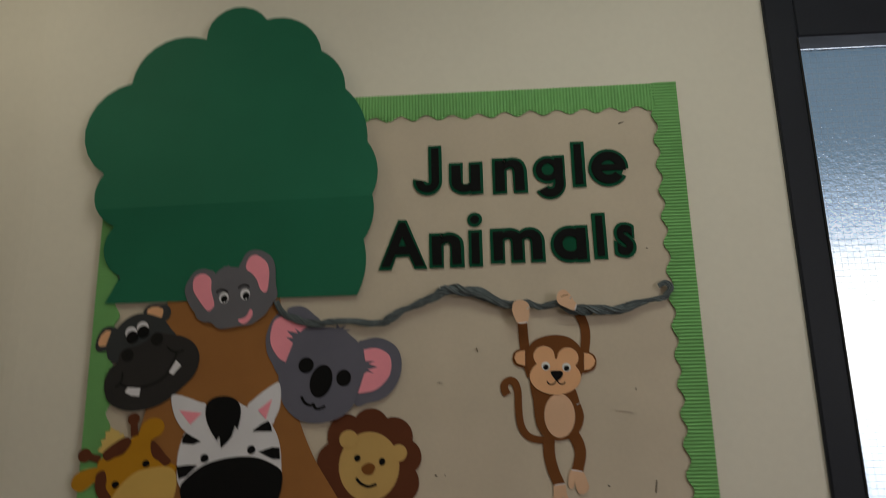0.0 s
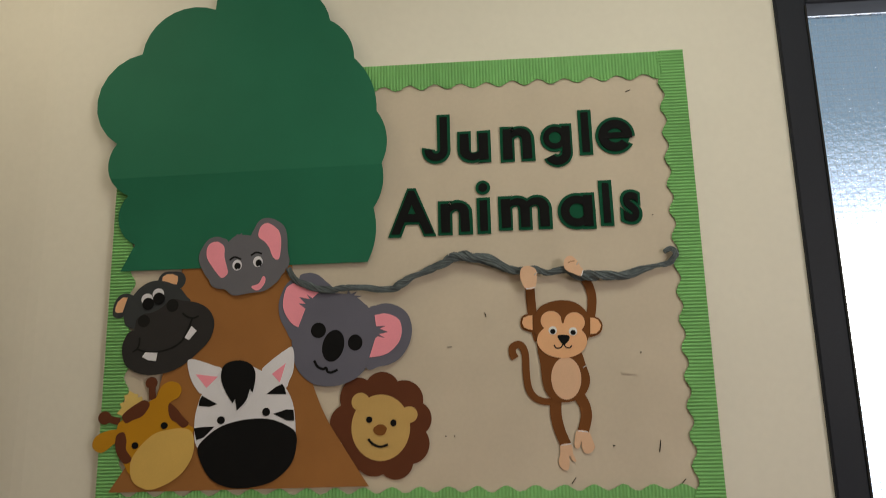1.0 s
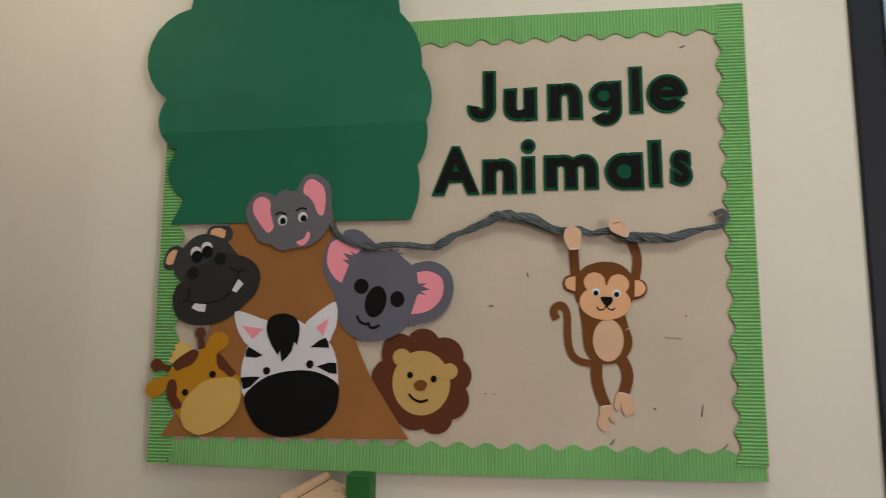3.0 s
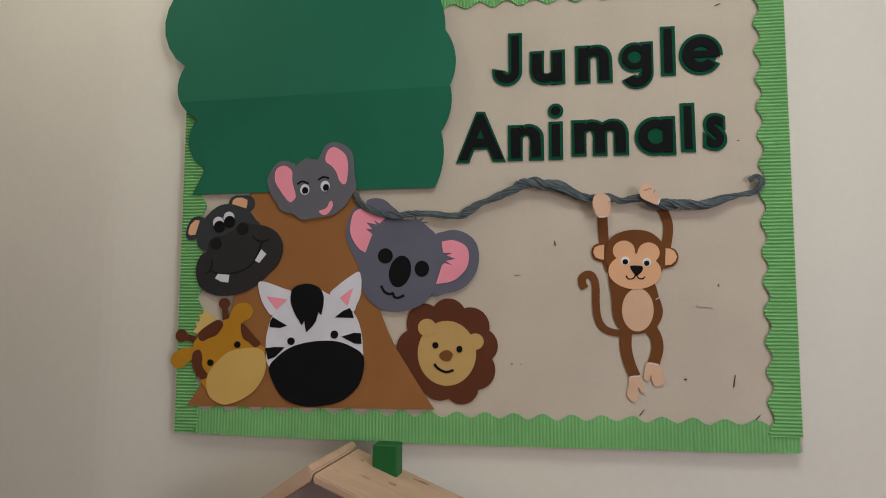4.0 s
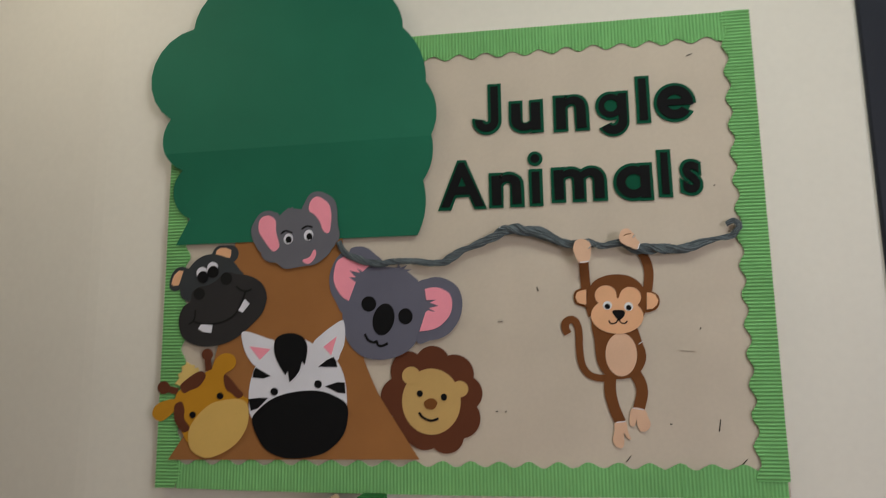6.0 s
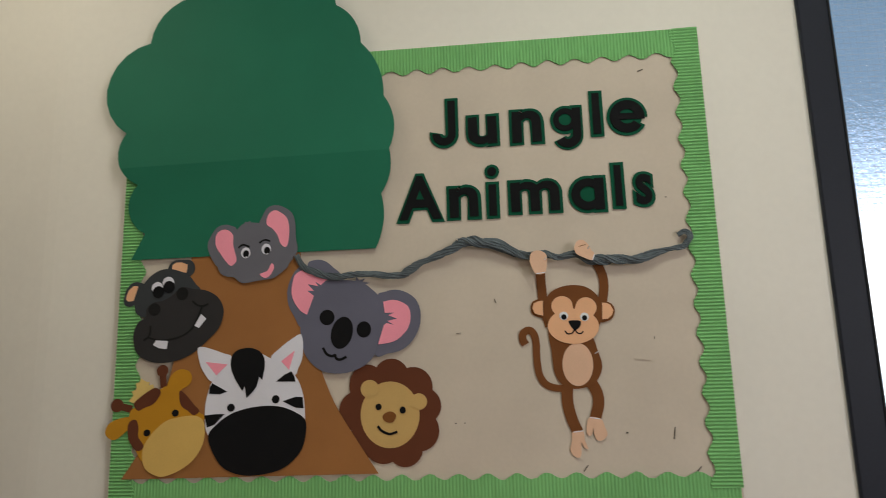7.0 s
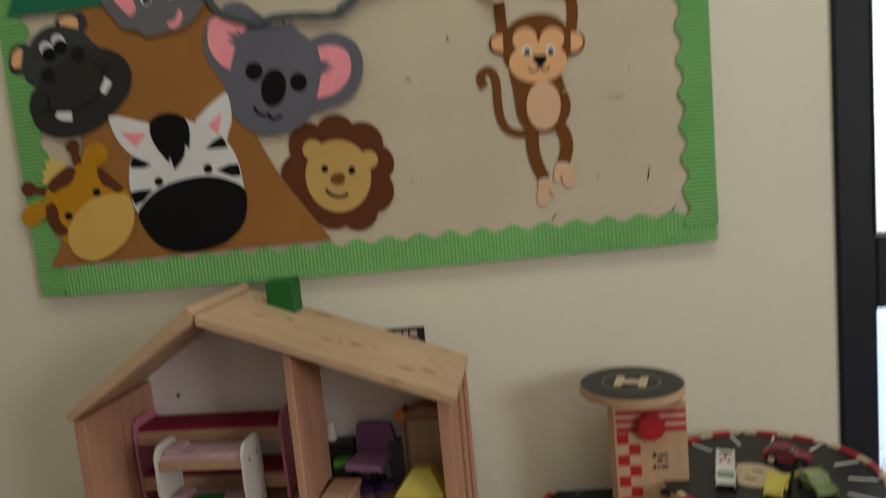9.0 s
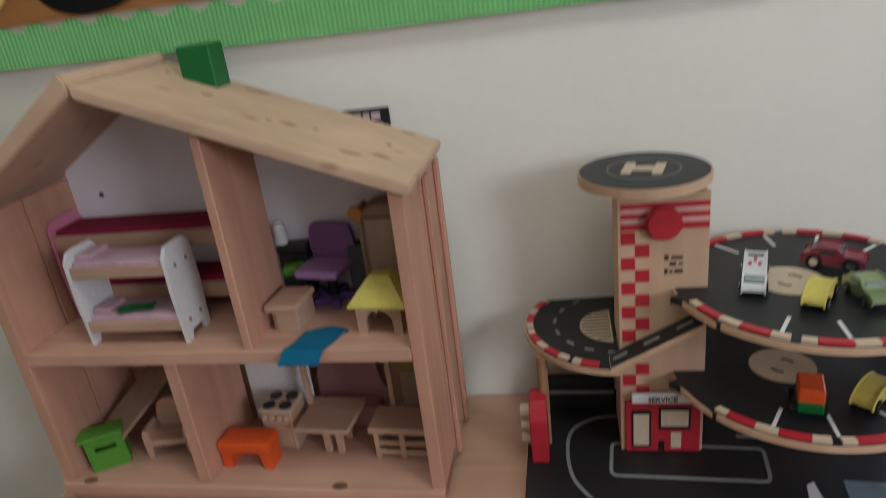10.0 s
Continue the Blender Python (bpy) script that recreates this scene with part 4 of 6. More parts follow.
def build_branch():
    """A rope of three strands of twisted crepe paper, pinned across the board."""
    knots = [(-0.224, 1.737), (-0.213, 1.719), (-0.190, 1.702), (-0.147, 1.690), (-0.109, 1.693), (-0.072, 1.693), (-0.035, 1.686), (-0.004, 1.691), (0.033, 1.713), (0.080, 1.729), (0.111, 1.746), (0.152, 1.746), (0.188, 1.734), (0.228, 1.717), (0.267, 1.718), (0.298, 1.710), (0.332, 1.714), (0.357, 1.702), (0.395, 1.702), (0.449, 1.700), (0.483, 1.712), (0.507, 1.717), (0.536, 1.724), (0.548, 1.737), (0.541, 1.748), (0.527, 1.743)]
    widths = (11, 12, 13, 13, 12, 11, 13, 13, 13, 15, 18, 20, 19, 15, 12, 12, 15, 20, 17, 17, 13, 8, 10, 11, 10, 9)
    n = 9
    line = curve_round(knots, False, n)
    girth = [0.00103 * (widths[min(i // n, 25)] * (1 - i % n / n) + widths[min(i // n + 1, 25)] * (i % n / n)) for i in range(len(line))]
    vine = thing("crepe_branch", 0.12, 0.0, 1.69, label="twisted grey crepe paper branch pinned to the board", category="paper branch")
    seg = 18
    for s in range(3):
        bm = bmesh.new()
        rows, run = [], 0.0
        for i, p in enumerate(line):
            a, b = Vector(line[max(i - 1, 0)]), Vector(line[min(i + 1, len(line) - 1)])
            d = (b - a).normalized()
            if i:
                run += (Vector(p) - Vector(line[i - 1])).length
            g = girth[i] * (1.04 + 0.55 * noise.noise((run * 22, 3.0 * s, 1)))
            turn = run * 46 + s * 2.094 + 2.6 * noise.noise((run * 11, 2, 0)) + 0.9 * noise.noise((run * 16, 4.0 * s, 6))
            cu, cv = 0.27 * g * math.cos(turn), 0.27 * g * math.sin(turn)
            row = []
            for k in range(seg):
                q = 2 * math.pi * k / seg
                fold = abs(math.sin(2.5 * (q - turn) + 1.5 * noise.noise((run * 18, s, 4))))
                r = g * (0.14 + 0.17 * fold + 0.10 * noise.noise((math.cos(q - turn) * 3, math.sin(q - turn) * 3, run * 40 + 9 * s)))
                u, v = cu + r * math.cos(q), cv + r * math.sin(q)
                row.append(bm.verts.new((p[0] - d[1] * u, -0.005 - 0.42 * girth[i] - 0.62 * v, p[1] - 0.0026 + d[0] * u)))
            rows.append(row)
        for i in range(len(rows) - 1):
            for k in range(seg):
                bm.faces.new((rows[i][k], rows[i][(k + 1) % seg], rows[i + 1][(k + 1) % seg], rows[i + 1][k]))
        bm.faces.new(rows[0])
        bm.faces.new(rows[-1][::-1])
        part("strand", bm, CREPE, vine)
    x, z = (0.104, 1.748)
    part("staple", box_bm(x - 0.0008, x + 0.0008, -0.0300, -0.004, z - 0.0022, z + 0.0022), CHROME, vine, "small bright staple")


def glyph(ch, x0, x1, z0, z1, grow, front, back):
    """One letter of the built-in font, fattened and fitted into a box."""
    cu = bpy.data.curves.new("glyph", 'FONT')
    cu.body, cu.offset, cu.extrude, cu.resolution_u = ch, grow, 0.1, 5
    ob = new("glyph", cu)
    dg = bpy.context.evaluated_depsgraph_get()
    me = bpy.data.meshes.new_from_object(ob.evaluated_get(dg))
    bpy.data.objects.remove(ob)
    bm = bmesh.new()
    bm.from_mesh(me)
    bpy.data.meshes.remove(me)
    xs, ys = [v.co.x for v in bm.verts], [v.co.y for v in bm.verts]
    lo_x, hi_x, lo_y, hi_y = min(xs), max(xs), min(ys), max(ys)
    for v in bm.verts:
        u, w = (v.co.x - lo_x) / (hi_x - lo_x), (v.co.y - lo_y) / (hi_y - lo_y)
        x, z = x0 + u * (x1 - x0), z0 + w * (z1 - z0)
        v.co = (x + 0.0013 * noise.noise((x * 45, z * 45, grow * 90)), front if v.co.z > 0 else back, z + 0.0013 * noise.noise((x * 45, z * 45, 9 + grow * 90)))
    return bm


def stroke(pts, width, front, back):
    return sheet(ribbon(pts, width), front, back)


def bowl(cx, cz, r0, r1, a0, a1, front, back):
    """A round stroke of a letter from one angle to another."""
    k = 40
    arc = [radians(a0 + (a1 - a0) * q / k) for q in range(k + 1)]
    line = [(cx + r1 * math.cos(q), cz + r1 * math.sin(q)) for q in arc] + [(cx + r0 * math.cos(q), cz + r0 * math.sin(q)) for q in arc[::-1]]
    return sheet(line, front, back)


def round_letter(ch, x0, x1, z0, z1):
    """J, g and e in the rounded hand of the title: the green backing and the black face."""
    F, B, T = -0.0044, -0.0024, -0.0004
    m = 0.0060
    if ch == "J":
        r = 0.0300
        cx, cz, w = x1 - r, z0 + r, 0.0275
        parts = []
        for grow, f, b in ((0.0, B, T), (m, F, B)):
            parts.append(join(bowl(cx, cz, r - w + grow, r - grow, -192 + grow * 1500, 2, f, b), sheet([(x1 - w + grow, cz), (x1 - grow, cz), (x1 - grow, z1 - grow), (x1 - w + grow, z1 - grow)], f - 0.0001, b)))
        return parts
    if ch == "i":
        cx, w, rd, top = (x0 + x1) / 2, (x1 - x0) / 2 - 0.0012, 0.0150, z0 + 0.076
        out = []
        for grow, f, b in ((0.0, B, T), (m, F, B)):
            out.append(join(sheet([(cx - w + grow, z0 + grow), (cx + w - grow, z0 + grow), (cx + w - grow, top - grow), (cx - w + grow, top - grow)], f, b), sheet(ring(cx, z1 - rd, rd - grow, rd - grow, 0, 32), f, b)))
        return out
    if ch == "g":
        r = 0.0300
        cx, cz = x0 + r, z1 - r
        back = join(sheet(ring(cx, cz, r, r, 0, 48), B, T), stroke([(x1 - 0.0125, z1), (x1 - 0.0125, z0 + 0.026)], 0.025, B - 0.0001, T), bowl(x1 - 0.031, z0 + 0.027, 0.004, 0.031, -155, 4, B - 0.0002, T))
        face = join(bowl(cx, cz, 0.0125, r - m, 0, 360, F, B), stroke([(x1 - 0.0125, z1 - m), (x1 - 0.0125, z0 + 0.026)], 0.0165, F - 0.0001, B), bowl(x1 - 0.031, z0 + 0.027, 0.0095, 0.0268, -150, 4, F - 0.0002, B - 0.0003))
        return back, face
    r = (z1 - z0) / 2 - 0.001
    cx, cz = (x0 + x1) / 2, (z0 + z1) / 2
    back = join(sheet(ring(cx, cz, r * 0.75, r * 0.70, 0, 40), B + 0.0001, T), bowl(cx, cz, r * 0.4, r, -4, 330, B, T))
    face = join(bowl(cx, cz, r - 0.0245, r - m, 0, 322, F, B), sheet([(cx - r + 0.012, cz - 0.0065), (cx + r - m, cz - 0.0065), (cx + r - m, cz + 0.0065), (cx - r + 0.012, cz + 0.0065)], F - 0.0001, B))
    return back, face


def build_letters():
    rows = (("J", 0.057, 0.112, 1.944, 2.051), ("u", 0.126, 0.196, 1.942, 2.012), ("n", 0.215, 0.286, 1.941, 2.019), ("g", 0.298, 0.363, 1.930, 2.019), ("l", 0.377, 0.404, 1.949, 2.047),
            ("e", 0.414, 0.487, 1.947, 2.029), ("A", -0.020, 0.079, 1.791, 1.894), ("n", 0.083, 0.153, 1.792, 1.865), ("i", 0.161, 0.191, 1.792, 1.904), ("m", 0.206, 0.314, 1.797, 1.870),
            ("a", 0.325, 0.401, 1.794, 1.870), ("l", 0.410, 0.436, 1.799, 1.894), ("s", 0.450, 0.493, 1.800, 1.873))
    for k, (ch, x0, x1, z0, z1) in enumerate(rows):
        t = thing("paper_letter", (x0 + x1) / 2, 0.0, z0, label="bold black card letter %s on dark green card" % ch, category="letter", group="title letters on the board")
        i = 0.0060
        if ch == "a":
            r = (z1 - z0) / 2
            cz = (z0 + z1) / 2
            part("backing", join(sheet(ring(x0 + r, cz, r, r, 0, 48), -0.0024, -0.0004), sheet([(x1 - 0.028, z0), (x1, z0), (x1 - 0.001, z1), (x1 - 0.028, z1)], -0.0025, -0.0004)), LETTER_GREEN, t, "dark green margin")
            face = bmesh.new()
            outer, inner = ring(x0 + r, cz, r - i, r - i, 0, 48), ring(x0 + r + 0.001, cz, 0.0155, 0.0155, 0, 48)
            for y in (-0.0044, -0.0024):
                o = [face.verts.new((p[0], y, p[1])) for p in outer]
                n = [face.verts.new((p[0], y, p[1])) for p in inner]
                for q in range(48):
                    face.faces.new((o[q], o[(q + 1) % 48], n[(q + 1) % 48], n[q]))
            face = join(face, sheet([(x1 - 0.0245, z0 + i), (x1 - i, z0 + i), (x1 - i, z1 - i), (x1 - 0.0245, z1 - i)], -0.0045, -0.0024))
            part("face", face, BLACK, t)
            continue
        if ch in "Jgei":
            back, face = round_letter(ch, x0, x1, z0, z1)
            part("backing", back, LETTER_GREEN, t, "dark green margin")
            part("face", face, BLACK, t)
            continue
        backing = glyph(ch, x0, x1, z0, z1, 0.056, -0.0024, -0.0004)
        if ch == "A":
            backing = join(backing, sheet([(0.018, 1.825), (0.042, 1.825), (0.030, 1.866)], -0.0023, -0.0004))
        part("backing", backing, LETTER_GREEN, t, "dark green margin")
        part("face", glyph(ch, x0 + i, x1 - i, z0 + i, z1 - i, 0.024, -0.0044, -0.0024), BLACK, t)


build_board()
build_tree()
build_hippo()
build_giraffe()
build_elephant()
build_koala()
build_lion()
build_zebra()
build_monkey()
build_branch()
build_letters()

# ------------------------------------------------------------ the table and the doll's house

def build_table():
    t = thing("table", 0.28, -0.22, 0.0, label="low wooden table against the wall under the display board", category="table")
    part("tabletop", box_bm(-0.468, 1.05, -0.46, 0.010, TABLE_Z - 0.028, TABLE_Z, 0.004, 2), PINE_TABLE, t, "smooth light wooden tabletop")
    part("apron", join(box_bm(-0.43, 1.01, -0.43, -0.412, 0.53, TABLE_Z - 0.028), box_bm(-0.43, 1.01, -0.05, -0.032, 0.53, TABLE_Z - 0.028)), PINE_TABLE, t)
    for x in (-0.44, 0.98):
        for y in (-0.43, -0.06):
            part("leg", box_bm(x, x + 0.045, y, y + 0.045, 0.0, TABLE_Z - 0.028, 0.004), PINE_Z, t)


HX, HY, HYAW = -0.2273, -0.2322, -4.2
F1, F2 = 0.672, 0.890          # tops of the two floors
U_L, U_R = -0.2175, 0.361      # outer faces of the side walls
RIDGE, EAVE = 1.243, 1.096


def roof_z(u):
    return RIDGE - (RIDGE - EAVE) * (u / 0.373 if u > 0 else u / -0.221)


def build_house():
    h = thing("dolls_house", HX, HY, TABLE_Z, HYAW, "open-fronted pine doll's house with two floors on the table", "dolls house")
    Z = -TABLE_Z

    def hp(name, bm, material, label="", parent=None):
        bm.transform(Matrix.Translation((0, 0, Z)))
        return part(name, bm, material, parent or h, label, local=True)

    # sloping boards
    for u0, u1, nm in ((-0.006, 0.374, "roof_board"), (-0.224, 0.004, "roof_board")):
        th = 0.0135
        a0, a1 = roof_z(max(u0, 0)) if u1 > 0.1 else roof_z(u0), roof_z(u1) if u1 > 0.1 else roof_z(0.0)
        if u1 > 0.1:
            prof = [(0.0046, RIDGE - 0.007), (u1, EAVE), (u1 - 0.004, EAVE - th), (0.0046, RIDGE - 0.007 - th * 1.07)]
        else:
            prof = [(u0, EAVE), (-0.004, RIDGE + 0.007), (0.004, RIDGE - 0.004), (0.0, RIDGE - 0.019), (u0 + 0.008, EAVE - 0.011)]
        bm = bmesh.new()
        fr = [bm.verts.new((p, 0.0, q)) for p, q in prof]
        bk = [bm.verts.new((p, 0.208, q)) for p, q in prof]
        bm.faces.new(fr)
        bm.faces.new(bk[::-1])
        for i in range(len(prof)):
            bm.faces.new((fr[i], fr[(i + 1) % len(prof)], bk[(i + 1) % len(prof)], bk[i]))
        bmesh.ops.bevel(bm, geom=list(bm.edges), offset=0.0022, segments=2, affect='EDGES')
        hp(nm, bm, PINE_ROOF, "knotty pine roof board")
    # side walls: two boards with a groove between, shaped under the slope
    for u0, u1 in ((U_L, -0.1995), (0.343, U_R)):
        top = min(roof_z(u0), roof_z(u1)) - 0.013
        for v0, v1 in ((0.010, 0.098), (0.1005, 0.200)):
            hp("side_board", box_bm(u0, u1, v0, v1, F1 - 0.020, top, 0.002, 2), PINE_Z)
    hp("side_rail", join(box_bm(U_R, U_R + 0.007, 0.108, 0.122, F1 - 0.02, EAVE - 0.02, 0.0015), box_bm(U_R, U_R + 0.007, 0.186, 0.200, F1 - 0.02, EAVE - 0.02, 0.0015)), PINE_Z)
    hp("floor_board", box_bm(-0.199, 0.343, 0.008, 0.2, F2 - 0.018, F2, 0.002, 2), PINE_X)
    hp("floor_board", box_bm(U_L, U_R, 0.004, 0.204, F1 - 0.018, F1, 0.002, 2), PINE_X)
    hp("plinth", join(box_bm(U_L + 0.004, U_R - 0.004, 0.012, 0.030, TABLE_Z, F1 - 0.018), box_bm(U_L + 0.004, U_R - 0.004, 0.175, 0.195, TABLE_Z, F1 - 0.018)), PINE_X)

    def slanted(u0, u1, v0, v1, z0):
        bm = bmesh.new()
        pr = [(u0, z0), (u1, z0), (u1, roof_z(u1) - 0.0146), (u0, roof_z(u0) - 0.0146)]
        fr = [bm.verts.new((p, v0, q)) for p, q in pr]
        bk = [bm.verts.new((p, v1, q)) for p, q in pr]
        bm.faces.new(fr)
        bm.faces.new(bk[::-1])
        for i in range(4):
            bm.faces.new((fr[i], fr[(i + 1) % 4], bk[(i + 1) % 4], bk[i]))
        bmesh.ops.bevel(bm, geom=[e for e in bm.edges if abs(e.verts[0].co.z - e.verts[1].co.z) > 0.05], offset=0.0015, segments=1, affect='EDGES')
        return bm

    hp("partition", slanted(0.1235, 0.1360, 0.012, 0.135, F2), PINE_Z, "upright pine partition")
    hp("partition", box_bm(0.002, 0.021, 0.012, 0.158, F1, F2 - 0.018, 0.0015), PINE_Z, "upright pine partition")
    gable = bmesh.new()
    pr = [(U_L + 0.018, F2), (0.343, F2), (0.343, roof_z(0.343) - 0.014), (0.0, RIDGE - 0.018), (U_L + 0.018, roof_z(U_L + 0.018) - 0.014)]
    fr = [gable.verts.new((p, 0.193, q)) for p, q in pr]
    bk = [gable.verts.new((p, 0.198, q)) for p, q in pr]
    gable.faces.new(fr)
    gable.faces.new(bk[::-1])
    for i in range(5):
        gable.faces.new((fr[i], fr[(i + 1) % 5], bk[(i + 1) % 5], bk[i]))
    hp("back_panel", gable, PANEL_WHITE, "whitish hardboard back panel")
    hp("back_panel", box_bm(U_L + 0.018, 0.343, 0.193, 0.198, F1, F2 - 0.018), PINE_X, "pine back panel")
    hp("peg_hole", cyl_bm(-0.150, 0.1922, 1.057, 0.0032, 0.003, 'y', 14), DARK, "small dark peg hole")
    hp("peg_hole", cyl_bm(U_R, 0.11, 0.95, 0.002, 0.003, 'x', 12), DARK)
    # chimney block at the back of the roof
    ch = box_bm(0.054, 0.100, 0.150, 0.190, 1.19, 1.256, 0.002)
    hp("chimney", ch, CHIMNEY, "green painted chimney block")
    for u in (-0.175, 0.213):
        hp("knot", slab(ring(u, 0.0120, 0.011, 0.0070, 0, 18), F1 + 0.0001, F1 + 0.0006), KNOT, "dark brown knot")
    # knots of the long roof slope, flush with its face
    slope = math.atan2(RIDGE - 0.007 - EAVE, 0.3694)
    for u, v, a, b in ((0.104, 0.113, 0.01, 0.007), (0.137, 0.186, 0.022, 0.006), (0.192, 0.083, 0.006, 0.005), (0.297, 0.051, 0.018, 0.006), (0.324, 0.121, 0.006, 0.005), (0.333, 0.194, 0.013, 0.005), (0.033, 0.157, 0.005, 0.004), (0.241, 0.101, 0.004, 0.004)):
        knot = slab(ring(0, 0, a * 0.75, b * 0.75, 12, 18), 0.0001, 0.0005)
        knot.transform(Matrix.Translation((u, v, RIDGE - 0.007 - math.tan(slope) * (u - 0.0046))) @ Matrix.Rotation(slope, 4, 'Y'))
        hp("knot", knot, ROOF_KNOT, "brown oval knot")


def furniture(name, u, v, z, yaw, label, category="toy furniture"):
    c, s = math.cos(radians(HYAW)), math.sin(radians(HYAW))
    return thing(name, HX + u * c - v * s, HY + u * s + v * c, z, HYAW + yaw, label, category)


def lp(name, bm, material, parent, label="", smooth=False):
    return part(name, bm, material, parent, label, local=True, smooth=smooth)


def bed_end(x0, x1, d, hgt):
    """A bed end: a board with rounded upper corners and two short feet."""
    prof = [(0.004, 0.0), (0.016, 0.0), (0.020, 0.012), (d - 0.020, 0.012), (d - 0.016, 0.0), (d - 0.004, 0.0), (d, hgt * 0.5), (d - 0.001, hgt - 0.014), (d - 0.010, hgt - 0.002),
            (d - 0.022, hgt), (0.022, hgt), (0.010, hgt - 0.002), (0.001, hgt - 0.014), (0.0, hgt * 0.5)]
    bm = bmesh.new()
    a = [bm.verts.new((x0, p, q)) for p, q in prof]
    b = [bm.verts.new((x1, p, q)) for p, q in prof]
    bm.faces.new(a)
    bm.faces.new(b[::-1])
    for i in range(len(prof)):
        bm.faces.new((a[i], a[(i + 1) % len(prof)], b[(i + 1) % len(prof)], b[i]))
    bm.normal_update()
    bmesh.ops.triangulate(bm, faces=[f for f in bm.faces if len(f.verts) > 4])
    return bm


def bunk_bed(u, v, length, depth, height, ends, linen, label, pillow, tiers, rail):
    t = furniture("toy_bunk_bed", u, v, F2, 0, label)
    for x in (0.0, length - 0.005):
        lp("bed_end", bed_end(x, x + 0.005, depth, height), ends, t)
    for z in tiers:
        lp("rail", box_bm(0.005, length - 0.005, 0.002, 0.007, z, z + rail, 0.001), TOY_WOOD, t)
        lp("rail", box_bm(0.005, length - 0.005, depth - 0.007, depth - 0.002, z, z + rail, 0.001), TOY_WOOD, t)
        lp("bed_base", box_bm(0.005, length - 0.005, 0.007, depth - 0.007, z + 0.002, z + 0.007), TOY_WOOD, t)
        lp("mattress", box_bm(0.006, length - 0.006, 0.0075, depth - 0.0075, z + 0.007, z + rail + 0.007, 0.004, 2), linen, t)
        if pillow:
            lp("pillow", box_bm(0.008, 0.034, 0.014, depth - 0.014, z + rail + 0.007, z + rail + 0.014, 0.003, 2), linen, t)
    for z in tiers:
        for y in (0.020, depth - 0.020):
            lp("screw", cyl_bm(length + 0.0002, y, z + rail / 2, 0.0030, 0.0012, 'x', 12), MONKEY_WOOD, t, "small brown screw cap")
    return t


def build_upstairs():
    bunk_bed(-0.110, 0.030, 0.146, 0.067, 0.136, TOY_WHITE, TOY_ROSE, "white and wood toy bunk bed with rose mattresses", True, (0.020, 0.099), 0.015)
    b = bunk_bed(-0.196, 0.116, 0.262, 0.072, 0.152, TOY_PINK, TOY_CRIMSON, "pink toy bunk bed with crimson mattresses", False, (0.026, 0.106), 0.024)
    c = furniture("green_cloth", -0.04, 0.052, F2 + 0.0425, 12, "crumpled dark green cloth scrap on the lower bunk", "cloth")
    bm = bmesh.new()
    bmesh.ops.create_grid(bm, x_segments=14, y_segments=8, size=0.5, matrix=Matrix.Diagonal((0.05, 0.022, 1, 1)))
    for w in bm.verts:
        w.co.z = 0.004 + 0.004 * noise.noise((w.co.x * 70, w.co.y * 90, 1))
    lp("cloth", bm, CHIMNEY, c, smooth=True)
    # little shelter with a yellow roof and an arched body
    t = furniture("toy_shelter", 0.268, 0.047, F2, -4, "small wooden toy shelter with a yellow hipped roof")
    arch = [(0.0, 0.0), (0.012, 0.0)] + arc3((0.012, 0.016), (0.030, 0.034), (0.048, 0.016), 10) + [(0.048, 0.016), (0.048, 0.0), (0.060, 0.0), (0.060, 0.042), (0.0, 0.042)]
    lp("front", sheet(arch, 0.0, 0.006), TOY_WOOD, t)
    lp("back", sheet(arch, 0.040, 0.046), TOY_WOOD, t)
    lp("side", box_bm(0.0, 0.006, 0.0062, 0.0398, 0, 0.042), TOY_WOOD, t)
    lp("side", box_bm(0.054, 0.060, 0.0062, 0.0398, 0, 0.042), TOY_WOOD, t)
    roof = bmesh.new()
    lo = [roof.verts.new(p) for p in ((-0.006, -0.008, 0.044), (0.069, -0.008, 0.044), (0.069, 0.054, 0.044), (-0.006, 0.054, 0.044))]
    hi = [roof.verts.new(p) for p in ((0.020, 0.016, 0.076), (0.046, 0.016, 0.076), (0.046, 0.032, 0.076), (0.020, 0.032, 0.076))]
    dn = [roof.verts.new(p) for p in ((-0.006, -0.008, 0.040), (0.069, -0.008, 0.040), (0.069, 0.054, 0.040), (-0.006, 0.054, 0.040))]
    roof.faces.new(hi)
    roof.faces.new(dn[::-1])
    for i in range(4):
        roof.faces.new((lo[i], lo[(i + 1) % 4], hi[(i + 1) % 4], hi[i]))
        roof.faces.new((dn[i], dn[(i + 1) % 4], lo[(i + 1) % 4], lo[i]))
    lp("roof", roof, TOY_YELLOW, t, "yellow painted hipped roof")
    lp("knob", cyl_bm(0.030, -0.002, 0.037, 0.003, 0.006, 'y', 14), TOY_WOOD, t)
    # tall cupboard panel with a rounded dark top and an orange knob
    t = furniture("toy_wardrobe", 0.258, 0.132, F2, 0, "tall brown toy wardrobe with a rounded top and orange knob")
    lp("body", box_bm(0.010, 0.076, 0.0, 0.042, 0.0, 0.129, 0.002), MONKEY_WOOD, t)
    lp("door", box_bm(0.014, 0.072, -0.004, -0.0003, 0.008, 0.127, 0.0015), DOOR_WOOD, t)
    top = [(0.008, 0.1295), (0.078, 0.1295), (0.078, 0.134)] + arc3((0.078, 0.134), (0.043, 0.146), (0.008, 0.134), 12)[1:] + [(0.008, 0.134)]
    lp("cornice", sheet(top, -0.002, 0.040), MONKEY_WOOD, t, "rounded wooden cornice")
    lp("side_board", box_bm(0.001, 0.0095, 0.004, 0.040, 0.0, 0.140, 0.003), MONKEY_WOOD, t)
